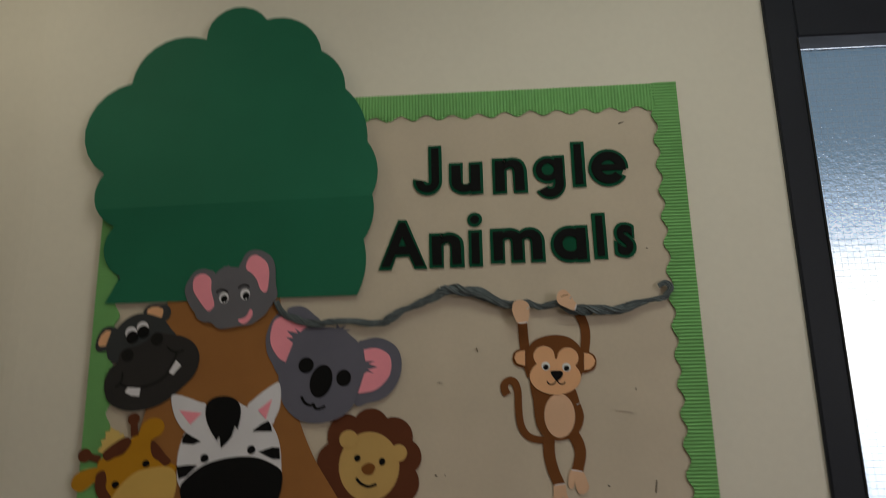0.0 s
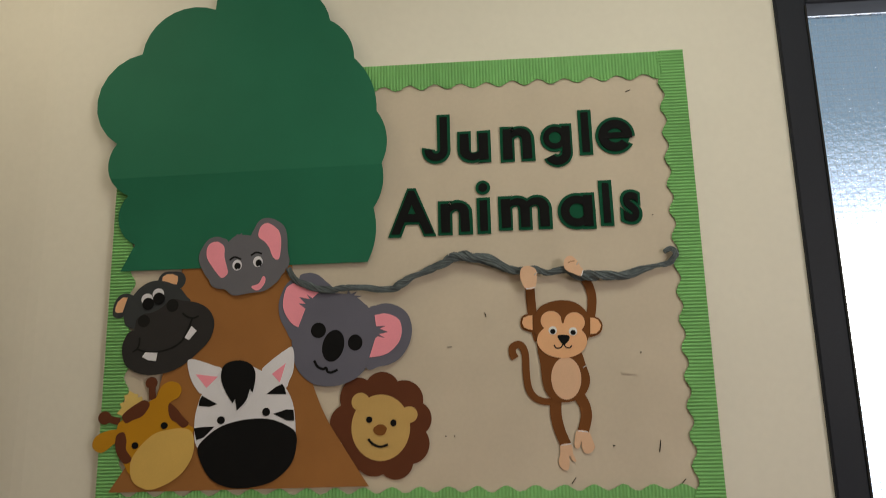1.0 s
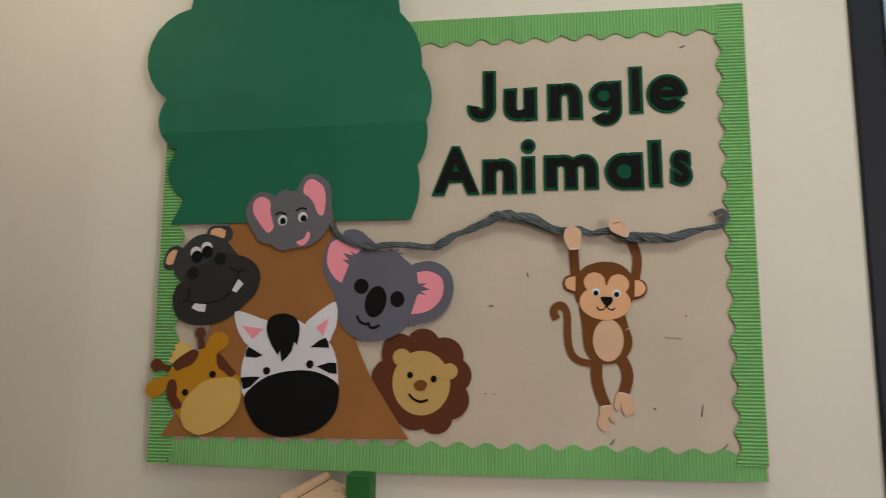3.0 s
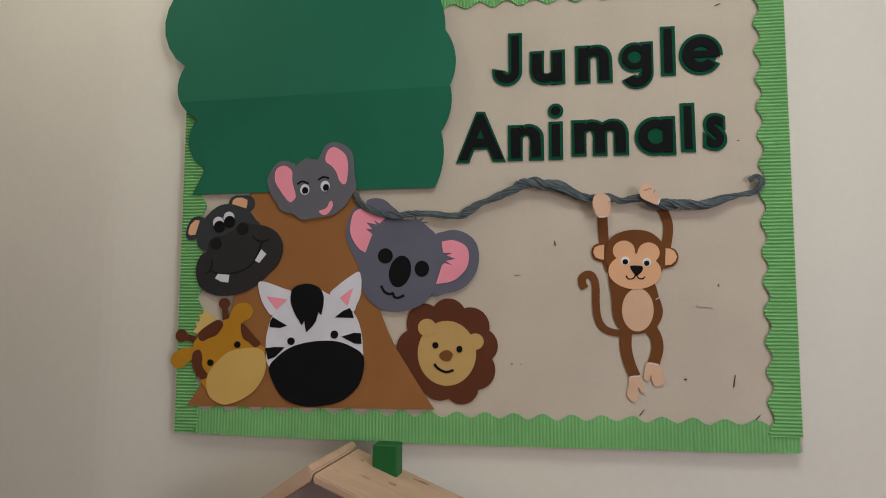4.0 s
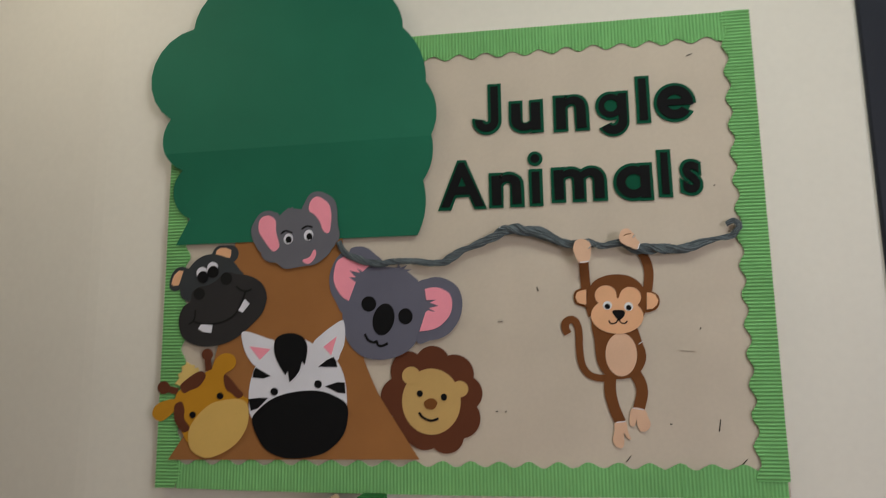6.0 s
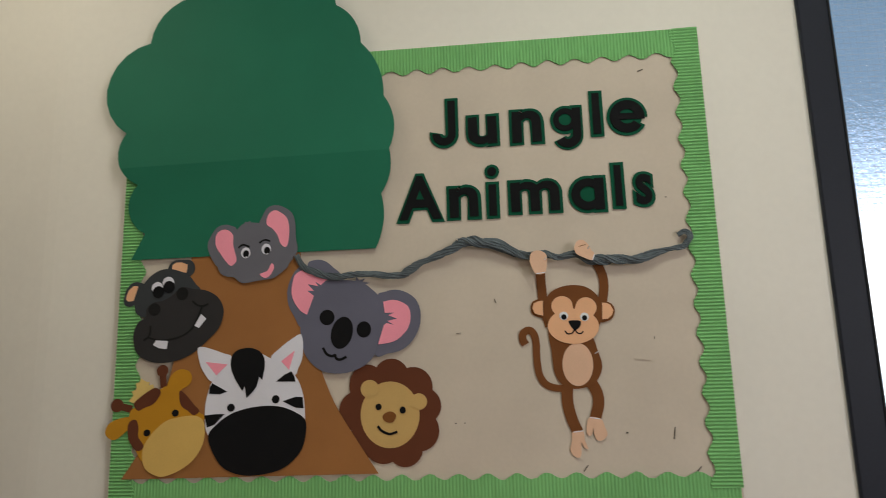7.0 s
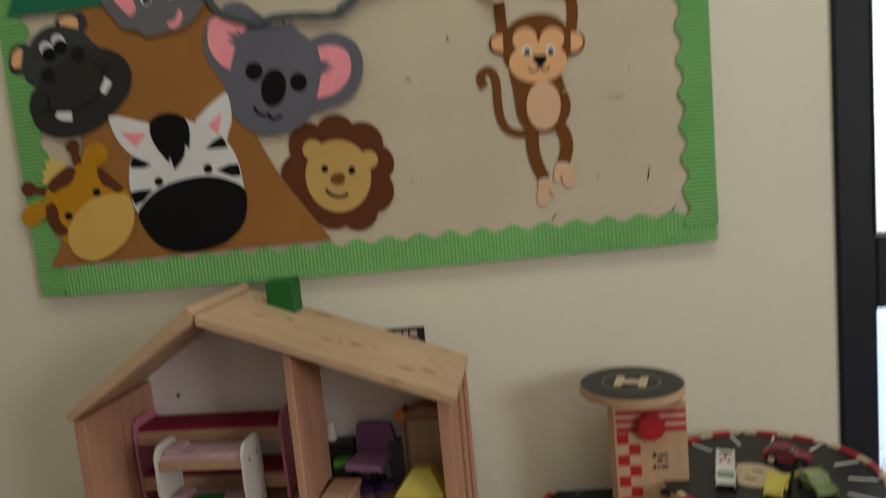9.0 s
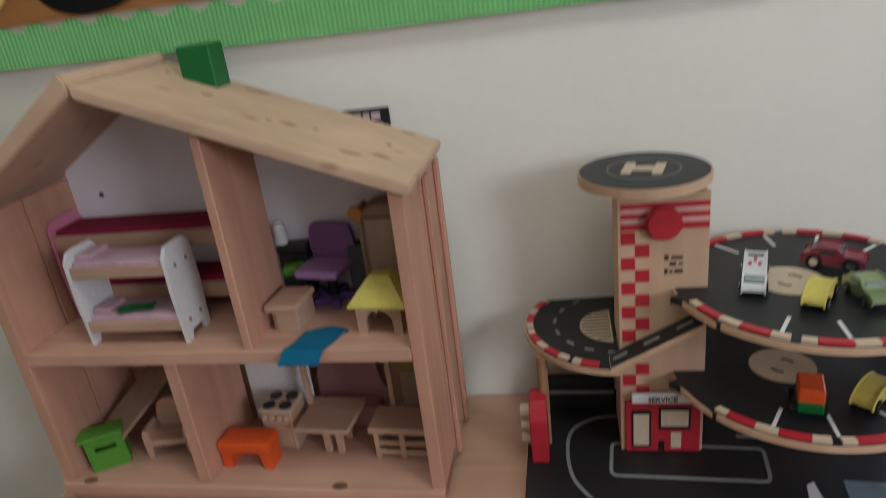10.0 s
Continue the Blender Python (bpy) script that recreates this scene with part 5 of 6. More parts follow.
    lp("knob", cyl_bm(0.003, 0.000, 0.134, 0.0105, 0.006, 'y', 20, 0.0015), TOY_ORANGE_WOOD, t, "orange round knob")
    # purple swivel chair
    t = furniture("toy_chair", 0.204, 0.148, F2, -10, "purple toy swivel chair", "toy chair")
    lp("seat", box_bm(-0.036, 0.030, -0.036, 0.026, 0.048, 0.060, 0.004, 2), TOY_LILAC, t, "lilac seat")
    back = [(-0.032, 0.060), (0.030, 0.060), (0.031, 0.100), (0.022, 0.1095), (-0.024, 0.1095), (-0.034, 0.100)]
    lp("backrest", sheet(curve_round(back, n=3), 0.019, 0.027), TOY_PURPLE, t)
    lp("stem", cyl_bm(0, 0, 0.030, 0.007, 0.036, seg=14), TOY_BLACK, t)
    for k in range(5):
        a = radians(72 * k + 15)
        lp("foot", slab(ribbon([(0, 0), (0.032 * math.cos(a), 0.032 * math.sin(a))], 0.014, 0.7), 0.0005, 0.012), TOY_VIOLET, t)
    # low wooden stool
    t = furniture("toy_stool", 0.167, 0.083, F2, -3, "low plain wooden toy stool", "toy stool")
    lp("seat", box_bm(-0.024, 0.023, -0.031, 0.031, 0.030, 0.040, 0.002), TOY_WOOD, t)
    lp("side", box_bm(-0.019, -0.012, -0.022, 0.026, 0.0, 0.030, 0.001), TOY_WOOD, t)
    lp("side", box_bm(-0.0118, 0.020, -0.027, 0.026, 0.0, 0.030, 0.001), TOY_WOOD, t)
    # dark clutter at the back: a case, a green cushion, a white cup
    t = furniture("toy_case", 0.145, 0.176, F2, 0, "black toy case at the back of the room", "toy case")
    lp("body", box_bm(-0.022, 0.022, -0.012, 0.014, 0.0, 0.066, 0.004, 2), TOY_BLACK, t)
    lp("lid", box_bm(-0.023, 0.023, -0.013, 0.015, 0.0662, 0.080, 0.004, 2), TOY_BLACK, t)
    t = furniture("toy_cushion", 0.147, 0.146, F2 + 0.045, 10, "small green toy cushion", "cushion")
    lp("cushion", box_bm(-0.010, 0.020, -0.014, 0.014, 0.0, 0.014, 0.006, 3), TOY_GREEN, t, smooth=True)
    t = furniture("toy_stand", 0.147, 0.146, F2, 10, "dark little stand under the cushion", "toy stand")
    lp("body", box_bm(-0.010, 0.016, -0.012, 0.012, 0.0, 0.045, 0.002), TOY_BLACK, t)
    t = furniture("toy_vase", 0.128, 0.176, F2 + 0.080, 0, "small white toy vase on the black case", "vase")
    lp("body", cyl_bm(0, 0, 0.016, 0.010, 0.032, seg=18, r2=0.008, bevel=0.002), TOY_WHITE, t, smooth=False)
    t = furniture("toy_box", 0.250, 0.166, F2, 0, "dark grey toy box behind the chair", "toy box")
    lp("body", box_bm(-0.020, 0.0080, -0.012, 0.018, 0.0, 0.078, 0.003), TOY_GREY_DARK, t)
    # blue felt rug that hangs over the edge of the floor
    t = furniture("felt_rug", 0.213, 0.026, F2, 0, "blue felt rug hanging over the floor edge", "rug")
    bm = bmesh.new()
    g = []
    for i in range(13):
        row = []
        for j in range(9):
            p, q = i / 12, j / 8
            v = 0.038 - 0.077 * p
            hang = max(0.0, -0.0195 - v)
            x = 0.053 * (q - 0.5) + 0.026 * (0.5 - p)
            edge = 0.010 * abs(q - 0.5) ** 2 * 4 * (1 if p < 0.12 else 0)
            row.append(bm.verts.new((x, v - edge + hang * 0.45, 0.0022 + 0.0012 * math.sin(p * 9) * (1 if hang == 0 else 0) + 0.001 - hang * 0.80)))
        g.append(row)
    for i in range(12):
        for j in range(8):
            bm.faces.new((g[i][j], g[i + 1][j], g[i + 1][j + 1], g[i][j + 1]))
    ext = bmesh.ops.extrude_face_region(bm, geom=list(bm.faces))
    for w in ext["geom"]:
        if isinstance(w, bmesh.types.BMVert):
            w.co.z -= 0.0018
    lp("felt", bm, TOY_BLUE, t)


def build_downstairs():
    # green step stool with a slot
    t = furniture("toy_step", -0.156, 0.042, F1, 31, "green toy step with a hand slot", "toy step")
    outer = [(-0.028, 0.0), (0.025, 0.0), (0.024, 0.053), (-0.030, 0.053)]
    bm = bmesh.new()
    hole = [(-0.018, 0.032), (0.012, 0.032), (0.012, 0.041), (-0.018, 0.041)]
    for y in (0.0, 0.006):
        o = [bm.verts.new((p, y, q)) for p, q in outer]
        i_ = [bm.verts.new((p, y, q)) for p, q in hole]
        for k in range(4):
            bm.faces.new((o[k], o[(k + 1) % 4], i_[(k + 1) % 4], i_[k]))
    bm.verts.ensure_lookup_table()
    for base in (0, 4):
        for k in range(4):
            bm.faces.new((bm.verts[base + k], bm.verts[base + (k + 1) % 4], bm.verts[base + 8 + (k + 1) % 4], bm.verts[base + 8 + k]))
    lp("front", bm, TOY_GREEN, t)
    lp("top", box_bm(-0.038, 0.026, -0.003, 0.034, 0.0535, 0.0595, 0.002), TOY_GREEN, t)
    lp("back", box_bm(-0.028, 0.024, 0.026, 0.031, 0.0, 0.053), TOY_GREEN, t)
    for x in (-0.028, 0.0190):
        lp("side", box_bm(x, x + 0.0050, 0.0062, 0.0258, 0.0, 0.053), TOY_GREEN, t)
    # slide board running back, and a green cupboard deep in the room
    t = furniture("toy_slide", -0.140, 0.098, F1, -33, "sloping brown wooden toy slide", "toy slide")
    bm = bmesh.new()
    for x in (-0.032, 0.032):
        for y, z in ((-0.036, 0.050), (0.074, 0.118), (0.074, 0.112), (-0.036, 0.044)):
            bm.verts.new((x, y, z))
    bm.verts.ensure_lookup_table()
    v = bm.verts
    bm.faces.new((v[0], v[1], v[2], v[3]))
    bm.faces.new((v[7], v[6], v[5], v[4]))
    for k in range(4):
        bm.faces.new((v[k], v[(k + 1) % 4], v[4 + (k + 1) % 4], v[4 + k]))
    lp("chute", bm, MONKEY_WOOD, t)
    lp("support", box_bm(-0.030, 0.030, 0.052, 0.058, 0.0, 0.098), MONKEY_WOOD, t)
    t = furniture("toy_cupboard", -0.068, 0.168, F1, 0, "dark green toy cupboard in the back corner", "toy cupboard")
    lp("body", box_bm(-0.038, 0.036, -0.012, 0.022, 0.0, 0.150, 0.002), CHIMNEY, t)
    lp("door", box_bm(-0.034, 0.032, -0.015, -0.0123, 0.008, 0.142, 0.001), CHIMNEY, t)
    # wooden chair
    t = furniture("toy_chair", -0.075, 0.085, F1, 10, "plain wooden toy armchair", "toy chair")
    lp("seat", box_bm(-0.034, 0.030, -0.020, 0.028, 0.022, 0.032, 0.002), TOY_WOOD, t)
    lp("backrest", sheet(curve_round([(-0.024, 0.0325), (0.028, 0.0325), (0.030, 0.070), (0.010, 0.080), (-0.020, 0.076)], n=3), 0.020, 0.027), TOY_WOOD, t)
    for x in (-0.036, 0.026):
        lp("armrest", sheet(curve_round([(x, 0.0), (x + 0.008, 0.0), (x + 0.009, 0.046), (x - 0.001, 0.046)], n=3), -0.018, 0.018), TOY_WOOD, t)
    # orange bench
    t = furniture("toy_bench", 0.068, 0.058, F1, -2, "small orange toy bench with arched legs", "toy bench")
    lp("top", box_bm(-0.044, 0.036, -0.018, 0.022, 0.031, 0.046, 0.004, 2), TOY_ORANGE, t)
    arch = [(-0.043, 0.0), (-0.030, 0.0), (-0.026, 0.024), (-0.022, 0.0265), (0.014, 0.0265), (0.018, 0.024), (0.022, 0.0), (0.035, 0.0), (0.035, 0.031), (-0.043, 0.031)]
    lp("leg_panel", sheet(arch, -0.014, 0.017), TOY_ORANGE, t)
    # cooker with a white splashback
    t = furniture("toy_cooker", 0.103, 0.110, F1, -3, "wooden toy cooker with black hotplates and white splashback", "toy cooker")
    body = lp("body", box_bm(-0.026, 0.024, -0.024, 0.024, 0.0, 0.066, 0.002), TOY_WOOD, t)
    lp("hob", box_bm(-0.027, 0.025, -0.025, 0.025, 0.0662, 0.071, 0.001), TOY_CREAM, t)
    for x in (-0.014, 0.012):
        for y in (-0.012, 0.012):
            lp("hotplate", cyl_bm(x, y, 0.072, 0.0095, 0.002, seg=20), TOY_BLACK, t, "black hotplate")
    for k in range(4):
        lp("knob", cyl_bm(-0.018 + k * 0.012, -0.0265, 0.058, 0.0035, 0.004, 'y', 14), TOY_CREAM, t)
    lp("oven_door", box_bm(-0.020, 0.018, -0.0265, -0.0243, 0.008, 0.048, 0.001), TOY_WOOD, t)
    lp("splashback", box_bm(-0.078, 0.030, 0.044, 0.050, 0.0, 0.150, 0.002), TOY_WHITE, t, "white splashback board")
    lp("shelf_rail", box_bm(-0.066, 0.018, 0.040, 0.0438, 0.136, 0.144, 0.001), TOY_GREY_DARK, t, "dark grey rail")
    lp("peg", cyl_bm(-0.022, 0.042, 0.131, 0.006, 0.004, 'y', 14), TOY_BLACK, t)
    # table
    t = furniture("toy_table", 0.183, 0.100, F1, -4, "square wooden toy table", "toy table")
    lp("top", box_bm(-0.044, 0.040, -0.040, 0.040, 0.048, 0.056, 0.002), TOY_WOOD, t)
    for x in (-0.012, 0.008):
        lp("leg", box_bm(x, x + 0.010, -0.020, -0.012, 0.0, 0.048, 0.001), TOY_WOOD, t)
        lp("leg", box_bm(x, x + 0.010, 0.014, 0.022, 0.0, 0.048, 0.001), TOY_WOOD, t)
    # bench with slats
    t = furniture("toy_sideboard", 0.296, 0.090, F1, -3, "wooden toy sideboard with slatted front", "toy sideboard")
    lp("top", box_bm(-0.050, 0.044, -0.026, 0.030, 0.044, 0.054, 0.002), TOY_WOOD, t)
    for x in (-0.044, 0.032):
        lp("side", box_bm(x, x + 0.007, -0.022, 0.026, 0.0, 0.044, 0.001), TOY_WOOD, t)
    for z in (0.006, 0.022):
        lp("slat", box_bm(-0.037, 0.032, -0.022, -0.017, z, z + 0.008, 0.001), TOY_WOOD, t)
    lp("post", box_bm(-0.006, 0.002, -0.0225, -0.0165, 0.0, 0.0435, 0.001), TOY_WOOD, t)
    # mauve armchair behind, posts and a small yellow-topped cupboard
    t = furniture("toy_armchair", 0.195, 0.160, F1, 0, "mauve toy armchair with a curved back", "toy chair")
    lp("backrest", sheet(curve_round([(-0.052, 0.020), (0.052, 0.020), (0.044, 0.070), (0.030, 0.118), (-0.040, 0.126)], n=4), 0.014, 0.024), TOY_MAUVE, t)
    lp("seat", box_bm(-0.046, 0.046, -0.022, 0.014, 0.0, 0.036, 0.004, 2), TOY_MAUVE, t)
    t = furniture("toy_screen", 0.205, 0.150, F1, 0, "row of thin upright wooden toy posts", "toy screen")
    for x in (-0.068, 0.062):
        lp("post", box_bm(x, x + 0.008, -0.028, -0.020, 0.0, 0.196, 0.001), TOY_WOOD, t)
    t = furniture("toy_cabinet", 0.305, 0.160, F1, 0, "small toy cabinet with a dull yellow top", "toy cabinet")
    lp("body", box_bm(-0.026, 0.030, -0.014, 0.026, 0.0, 0.100, 0.002), MONKEY_WOOD, t)
    lp("top", box_bm(-0.030, 0.034, -0.018, 0.028, 0.1005, 0.124, 0.004), TOY_OCHRE, t, "dull yellow top")


ROOF_KNOT = shader("brown_knot", (0.37, 0.225, 0.14), 0.6, blotch=0.35, blotch_scale=110)
KNOT = shader("dark_knot", (0.17, 0.085, 0.050), 0.7, blotch=0.2, blotch_scale=60)
DOOR_WOOD = timber("light_brown_toy_wood", (0.47, 0.335, 0.235), (0.40, 0.275, 0.19), 2)
MONKEY_WOOD = timber("brown_toy_wood", (0.33, 0.225, 0.155), (0.27, 0.175, 0.115), 2)
TOY_ORANGE_WOOD = shader("orange_varnish", (0.55, 0.22, 0.06), 0.4, bump=0.02)
TOY_LILAC = shader("lilac_toy_paint", (0.36, 0.20, 0.40), 0.5, bump=0.03)
TOY_VIOLET = shader("violet_toy_paint", (0.13, 0.07, 0.28), 0.5, bump=0.03)
TOY_GREY_DARK = shader("dark_grey_toy_paint", (0.07, 0.075, 0.085), 0.5, bump=0.03)
TOY_OCHRE = shader("ochre_toy_paint", (0.36, 0.25, 0.05), 0.5, bump=0.03)


def build_wall_label():
    t = thing("wall_label", 0.045, WALL_Y, 1.06, label="small black wall label with pale unreadable lines", category="sign")
    part("plate", box_bm(0.004, 0.083, 0.009, WALL_Y, 1.062, 1.137, 0.001), TOY_BLACK, t)
    for x0, x1 in ((0.018, 0.028), (0.031, 0.042), (0.045, 0.054), (0.057, 0.070)):
        part("bar", box_bm(x0, x1, 0.0082, 0.0092, 1.121, 1.131), TOY_PALE, t, "pale printed bar")
    part("bar", box_bm(0.014, 0.072, 0.0082, 0.0092, 1.085, 1.116), TOY_PALE, t, "pale printed field")


TOY_PALE = shader("pale_print", (0.55, 0.42, 0.42), 0.6, bump=0)
build_table()
build_house()
build_upstairs()
build_downstairs()
build_wall_label()

# ------------------------------------------------------------ the toy garage and cars

GX, GY, GYAW = 0.376, -0.158, -4.0     # front left edge of the lift tower
BASE_T = 0.652


def to_garage(x, y):
    c, s = math.cos(radians(-GYAW)), math.sin(radians(-GYAW))
    dx, dy = x - GX, y - GY
    return dx * c - dy * s, dx * s + dy * c


def circle(cx, cy, r, n=72, a0=0.0, a1=360.0):
    k = n if a1 - a0 >= 360 else n + 1
    return [(cx + r * math.cos(radians(a0 + (a1 - a0) * i / n)), cy + r * math.sin(radians(a0 + (a1 - a0) * i / n))) for i in range(k)]


def arc_block(cx, cy, r0, r1, a0, a1, z0, z1, n=5):
    return slab(circle(cx, cy, r1, n, a0, a1) + circle(cx, cy, r0, n, a0, a1)[::-1], z0, z1)


def build_garage():
    g = thing("toy_garage", GX, GY, TABLE_Z, GYAW, "wooden toy parking garage with round decks and lift tower", "toy garage")

    def gp(name, bm, material, parent=None, label="", smooth=False):
        bm.transform(Matrix.Translation((0, 0, -TABLE_Z)))
        return part(name, bm, material, parent or g, label, local=True, smooth=smooth)

    # base plate with printed road lines
    base = gp("base_plate", box_bm(-0.134, 0.40, -0.165, 0.150, TABLE_Z, BASE_T - 0.0015, 0.002), PLY)
    gp("printed_road", box_bm(-0.132, 0.398, -0.163, 0.148, BASE_T - 0.0013, BASE_T), TOY_BLACK, base, "black printed road surface")
    zl0, zl1 = BASE_T + 0.0002, BASE_T + 0.0009

    def line(pts, w=0.006, m=TOY_GREY):
        gp("road_line", slab(ribbon(pts, w), zl0, zl1), m, base, "grey printed road line")

    loop, corners = [], ((-0.018, -0.053), (0.182, -0.061), (0.189, 0.003), (-0.012, 0.014))
    for k in range(4):
        p, c, q = (Vector(corners[(k + j) % 4]) for j in (-1, 0, 1))
        e0, e1 = c + (p - c).normalized() * 0.010, c + (q - c).normalized() * 0.010
        loop += [tuple(e0 * (1 - w) ** 2 + c * 2 * w * (1 - w) + e1 * w * w) for w in (0, 0.25, 0.5, 0.75, 1)]
        if k == 3:
            loop.append(tuple((c + Vector(corners[0])) / 2))
    loop = [loop[-1]] + loop
    line(loop, 0.005)
    line(curve_round([(0.000, 0.076), (-0.034, 0.070), (-0.066, 0.044), (-0.075, 0.000), (-0.068, -0.060), (-0.040, -0.105)], False, 6), 0.005)
    line([(0.16, 0.030), (0.36, 0.018)], 0.006)
    gp("parking_bay", slab([(0.262, -0.100), (0.330, -0.104), (0.325, -0.060), (0.268, -0.056)], zl0, zl1), TOY_BAY, base, "blue-grey printed parking bay")
    gp("parking_bay", slab([(0.215, -0.105), (0.235, -0.106), (0.232, -0.060), (0.222, -0.066)], zl0, zl1), TOY_WHITE, base)
    # lift tower: front board, two side boards, back
    W, D, T1 = 0.1085, 0.088, 1.0315
    tower = gp("tower_front", box_bm(0.0, W, 0.0, 0.006, BASE_T, T1, 0.0008), PLY, label="birch plywood tower front")
    gp("tower_side", box_bm(0.0004, 0.006, 0.0062, D, BASE_T, T1 - 0.004, 0.0008), PLY)
    gp("tower_side", box_bm(W - 0.006, W - 0.0004, 0.0062, D, BASE_T, T1 - 0.004, 0.0008), PLY)
    gp("tower_back", box_bm(0.0062, W - 0.0062, D - 0.006, D - 0.0004, BASE_T, T1 - 0.004), PLY)
    fy0, fy1 = -0.0008, 0.0002

    def print_on(name, x0, x1, z0, z1, m, label=""):
        return gp(name, box_bm(x0, x1, fy0, fy1, z0, z1), m, tower, label)

    for k in range(3):
        z = T1 - 0.012 - 0.013 * k
        print_on("stripe", 0.004, W - 0.001, z - 0.0062 - (0.002 if k == 2 else 0), z, TOY_RED, "red printed stripe")
    for k in range(2):
        print_on("stripe", 0.004, W - 0.001, T1 - 0.025 - 0.013 * k + 0.0003, T1 - 0.0185 - 0.013 * k - 0.0003, TOY_PALE_PINK, "pale printed stripe")
    cell, n = 0.0172, 0
    z = T1 - 0.048
    while z > 0.756:
        x = 0.004 if n % 2 == 0 else 0.004 + cell
        print_on("check", x, x + cell - 0.0003, z - cell + 0.0003, z, TOY_RED, "red printed check")
        z -= cell
        n += 1
    gp("button", cyl_bm(0.054, -0.0065, T1 - 0.036, 0.0215, 0.012, 'y', 36, 0.003), TOY_RED, tower, "large red round button", smooth=False)
    # maker's mark as plain shapes
    for x0, x1, z0, z1 in ((0.056, 0.061, 0.944, 0.951), (0.064, 0.078, 0.945, 0.949), (0.062, 0.070, 0.936, 0.941), (0.073, 0.078, 0.937, 0.940), (0.056, 0.060, 0.925, 0.932), (0.062, 0.066, 0.926, 0.930), (0.068, 0.078, 0.926, 0.931)):
        print_on("printed_mark", x0, x1, z0, z1, TOY_MARK)
    # service bay
    bay = gp("service_panel", box_bm(0.006, W - 0.004, -0.004, -0.0002, BASE_T + 0.001, 0.737, 0.001), TOY_RED, tower, "red service bay panel")
    for x0, x1, z0, z1, m in ((0.014, 0.040, 0.660, 0.722, TOY_BLACK), (0.0165, 0.0375, 0.664, 0.716, TOY_CREAM), (0.050, 0.092, 0.690, 0.728, TOY_BLACK), (0.053, 0.089, 0.696, 0.722, TOY_CREAM),
                              (0.066, 0.080, 0.660, 0.686, TOY_CREAM), (0.050, 0.058, 0.655, 0.672, TOY_BLACK)):
        d = 0.0048 if m is TOY_BLACK else 0.0054
        gp("service_sign", box_bm(x0, x1, -d, -0.0042, z0, z1, 0.0003), m, bay)
    plate = gp("name_plate", box_bm(0.014, 0.094, -0.0125, -0.0045, 0.7385, 0.752, 0.001), TOY_WHITE, tower, "white name plate with the word service")
    cu = bpy.data.curves.new("word", 'FONT')
    cu.body, cu.size, cu.extrude, cu.align_x, cu.align_y, cu.offset = "SERVICE", 0.0105, 0.0003, 'CENTER', 'CENTER', 0.0002
    ob = new("word", cu)
    me = bpy.data.meshes.new_from_object(ob.evaluated_get(bpy.context.evaluated_depsgraph_get()))
    bpy.data.objects.remove(ob)
    bm = bmesh.new()
    bm.from_mesh(me)
    bpy.data.meshes.remove(me)
    bm.transform(Matrix.Translation((0.054, -0.0129, 0.745)) @ Matrix.Rotation(radians(90), 4, 'X'))
    gp("word", bm, TOY_MARK, plate, "dark printed word")
    # landing pad
    px, py = to_garage(0.4165, -0.112)
    pad = gp("landing_pad", slab(circle(px, py, 0.0815), 1.0355, 1.0475), PLY, label="round plywood landing pad")
    gp("pad_print", slab(circle(px, py, 0.0790), 1.0477, 1.0488), TOY_BLACK, pad, "black printed pad top")
    ringm = bmesh.new()
    for r0, r1 in ((0.0435, 0.0455),):
        o = circle(px, py, r1, 64)
        i_ = circle(px, py, r0, 64)
        for zz in (1.0489, 1.0495):
            a = [ringm.verts.new((*p, zz)) for p in o]
            b = [ringm.verts.new((*p, zz)) for p in i_]
            for k in range(64):
                ringm.faces.new((a[k], a[(k + 1) % 64], b[(k + 1) % 64], b[k]))
    gp("pad_ring", ringm, TOY_GREY, pad)
    cos_h, sin_h = math.cos(radians(-15)), math.sin(radians(-15))
    for x0, x1, y0, y1 in ((-0.025, -0.0125, -0.024, 0.024), (0.0125, 0.025, -0.024, 0.024), (-0.0125, 0.0125, -0.009, 0.009)):
        corners = [(px + cos_h * a - sin_h * b, py + sin_h * a + cos_h * b) for a, b in ((x0, y0), (x1, y0), (x1, y1), (x0, y1))]
        gp("pad_letter", slab(corners, 1.0489, 1.0496), TOY_CREAM, pad, "cream letter H")
    gp("pad_bracket", box_bm(0.012, W - 0.012, 0.004, D - 0.01, T1 - 0.004, 1.0355, 0.001), PLY)

    # decks
    def deck(cx, cy, r, top, a0, a1, tip, rim_from, rim_to, label):
        """A plywood disc with printed black top and raised red and cream kerbs; tip: a pointed lead-in or None."""
        edge = circle(cx, cy, r, 90, a0, a1)
        if tip:
            edge = edge + tip
        d = gp("deck", slab(edge, top - 0.009, top - 0.0012), PLY, label=label)
        k = (r - 0.0025) / r
        gp("deck_print", slab([(cx + (x - cx) * k, cy + (y - cy) * k) for x, y in edge], top - 0.0011, top), TOY_BLACK, d, "black printed deck")
        a, i = rim_from, 0
        widths = (5.5, 12.0, 9.0, 12.0, 7.0)
        while a < rim_to - 4:
            w = widths[i % 5]
            if i % 5 == 0 and i:
                a += 3.5
            m = TOY_RED if i % 5 % 2 else TOY_CREAM
            gp("kerb", arc_block(cx, cy, r - 0.0125, r - 0.003, a, min(a + w, rim_to), top + 0.0001, top + 0.0042), m, d, "raised red kerb" if m is TOY_RED else "raised cream kerb")
            a += w + 0.15
            i += 1
        return d

    ux, uy = to_garage(0.604, -0.163)
    upper = deck(ux, uy, 0.162, 0.905, 0, 360, None, -160, 165, "upper round parking deck")
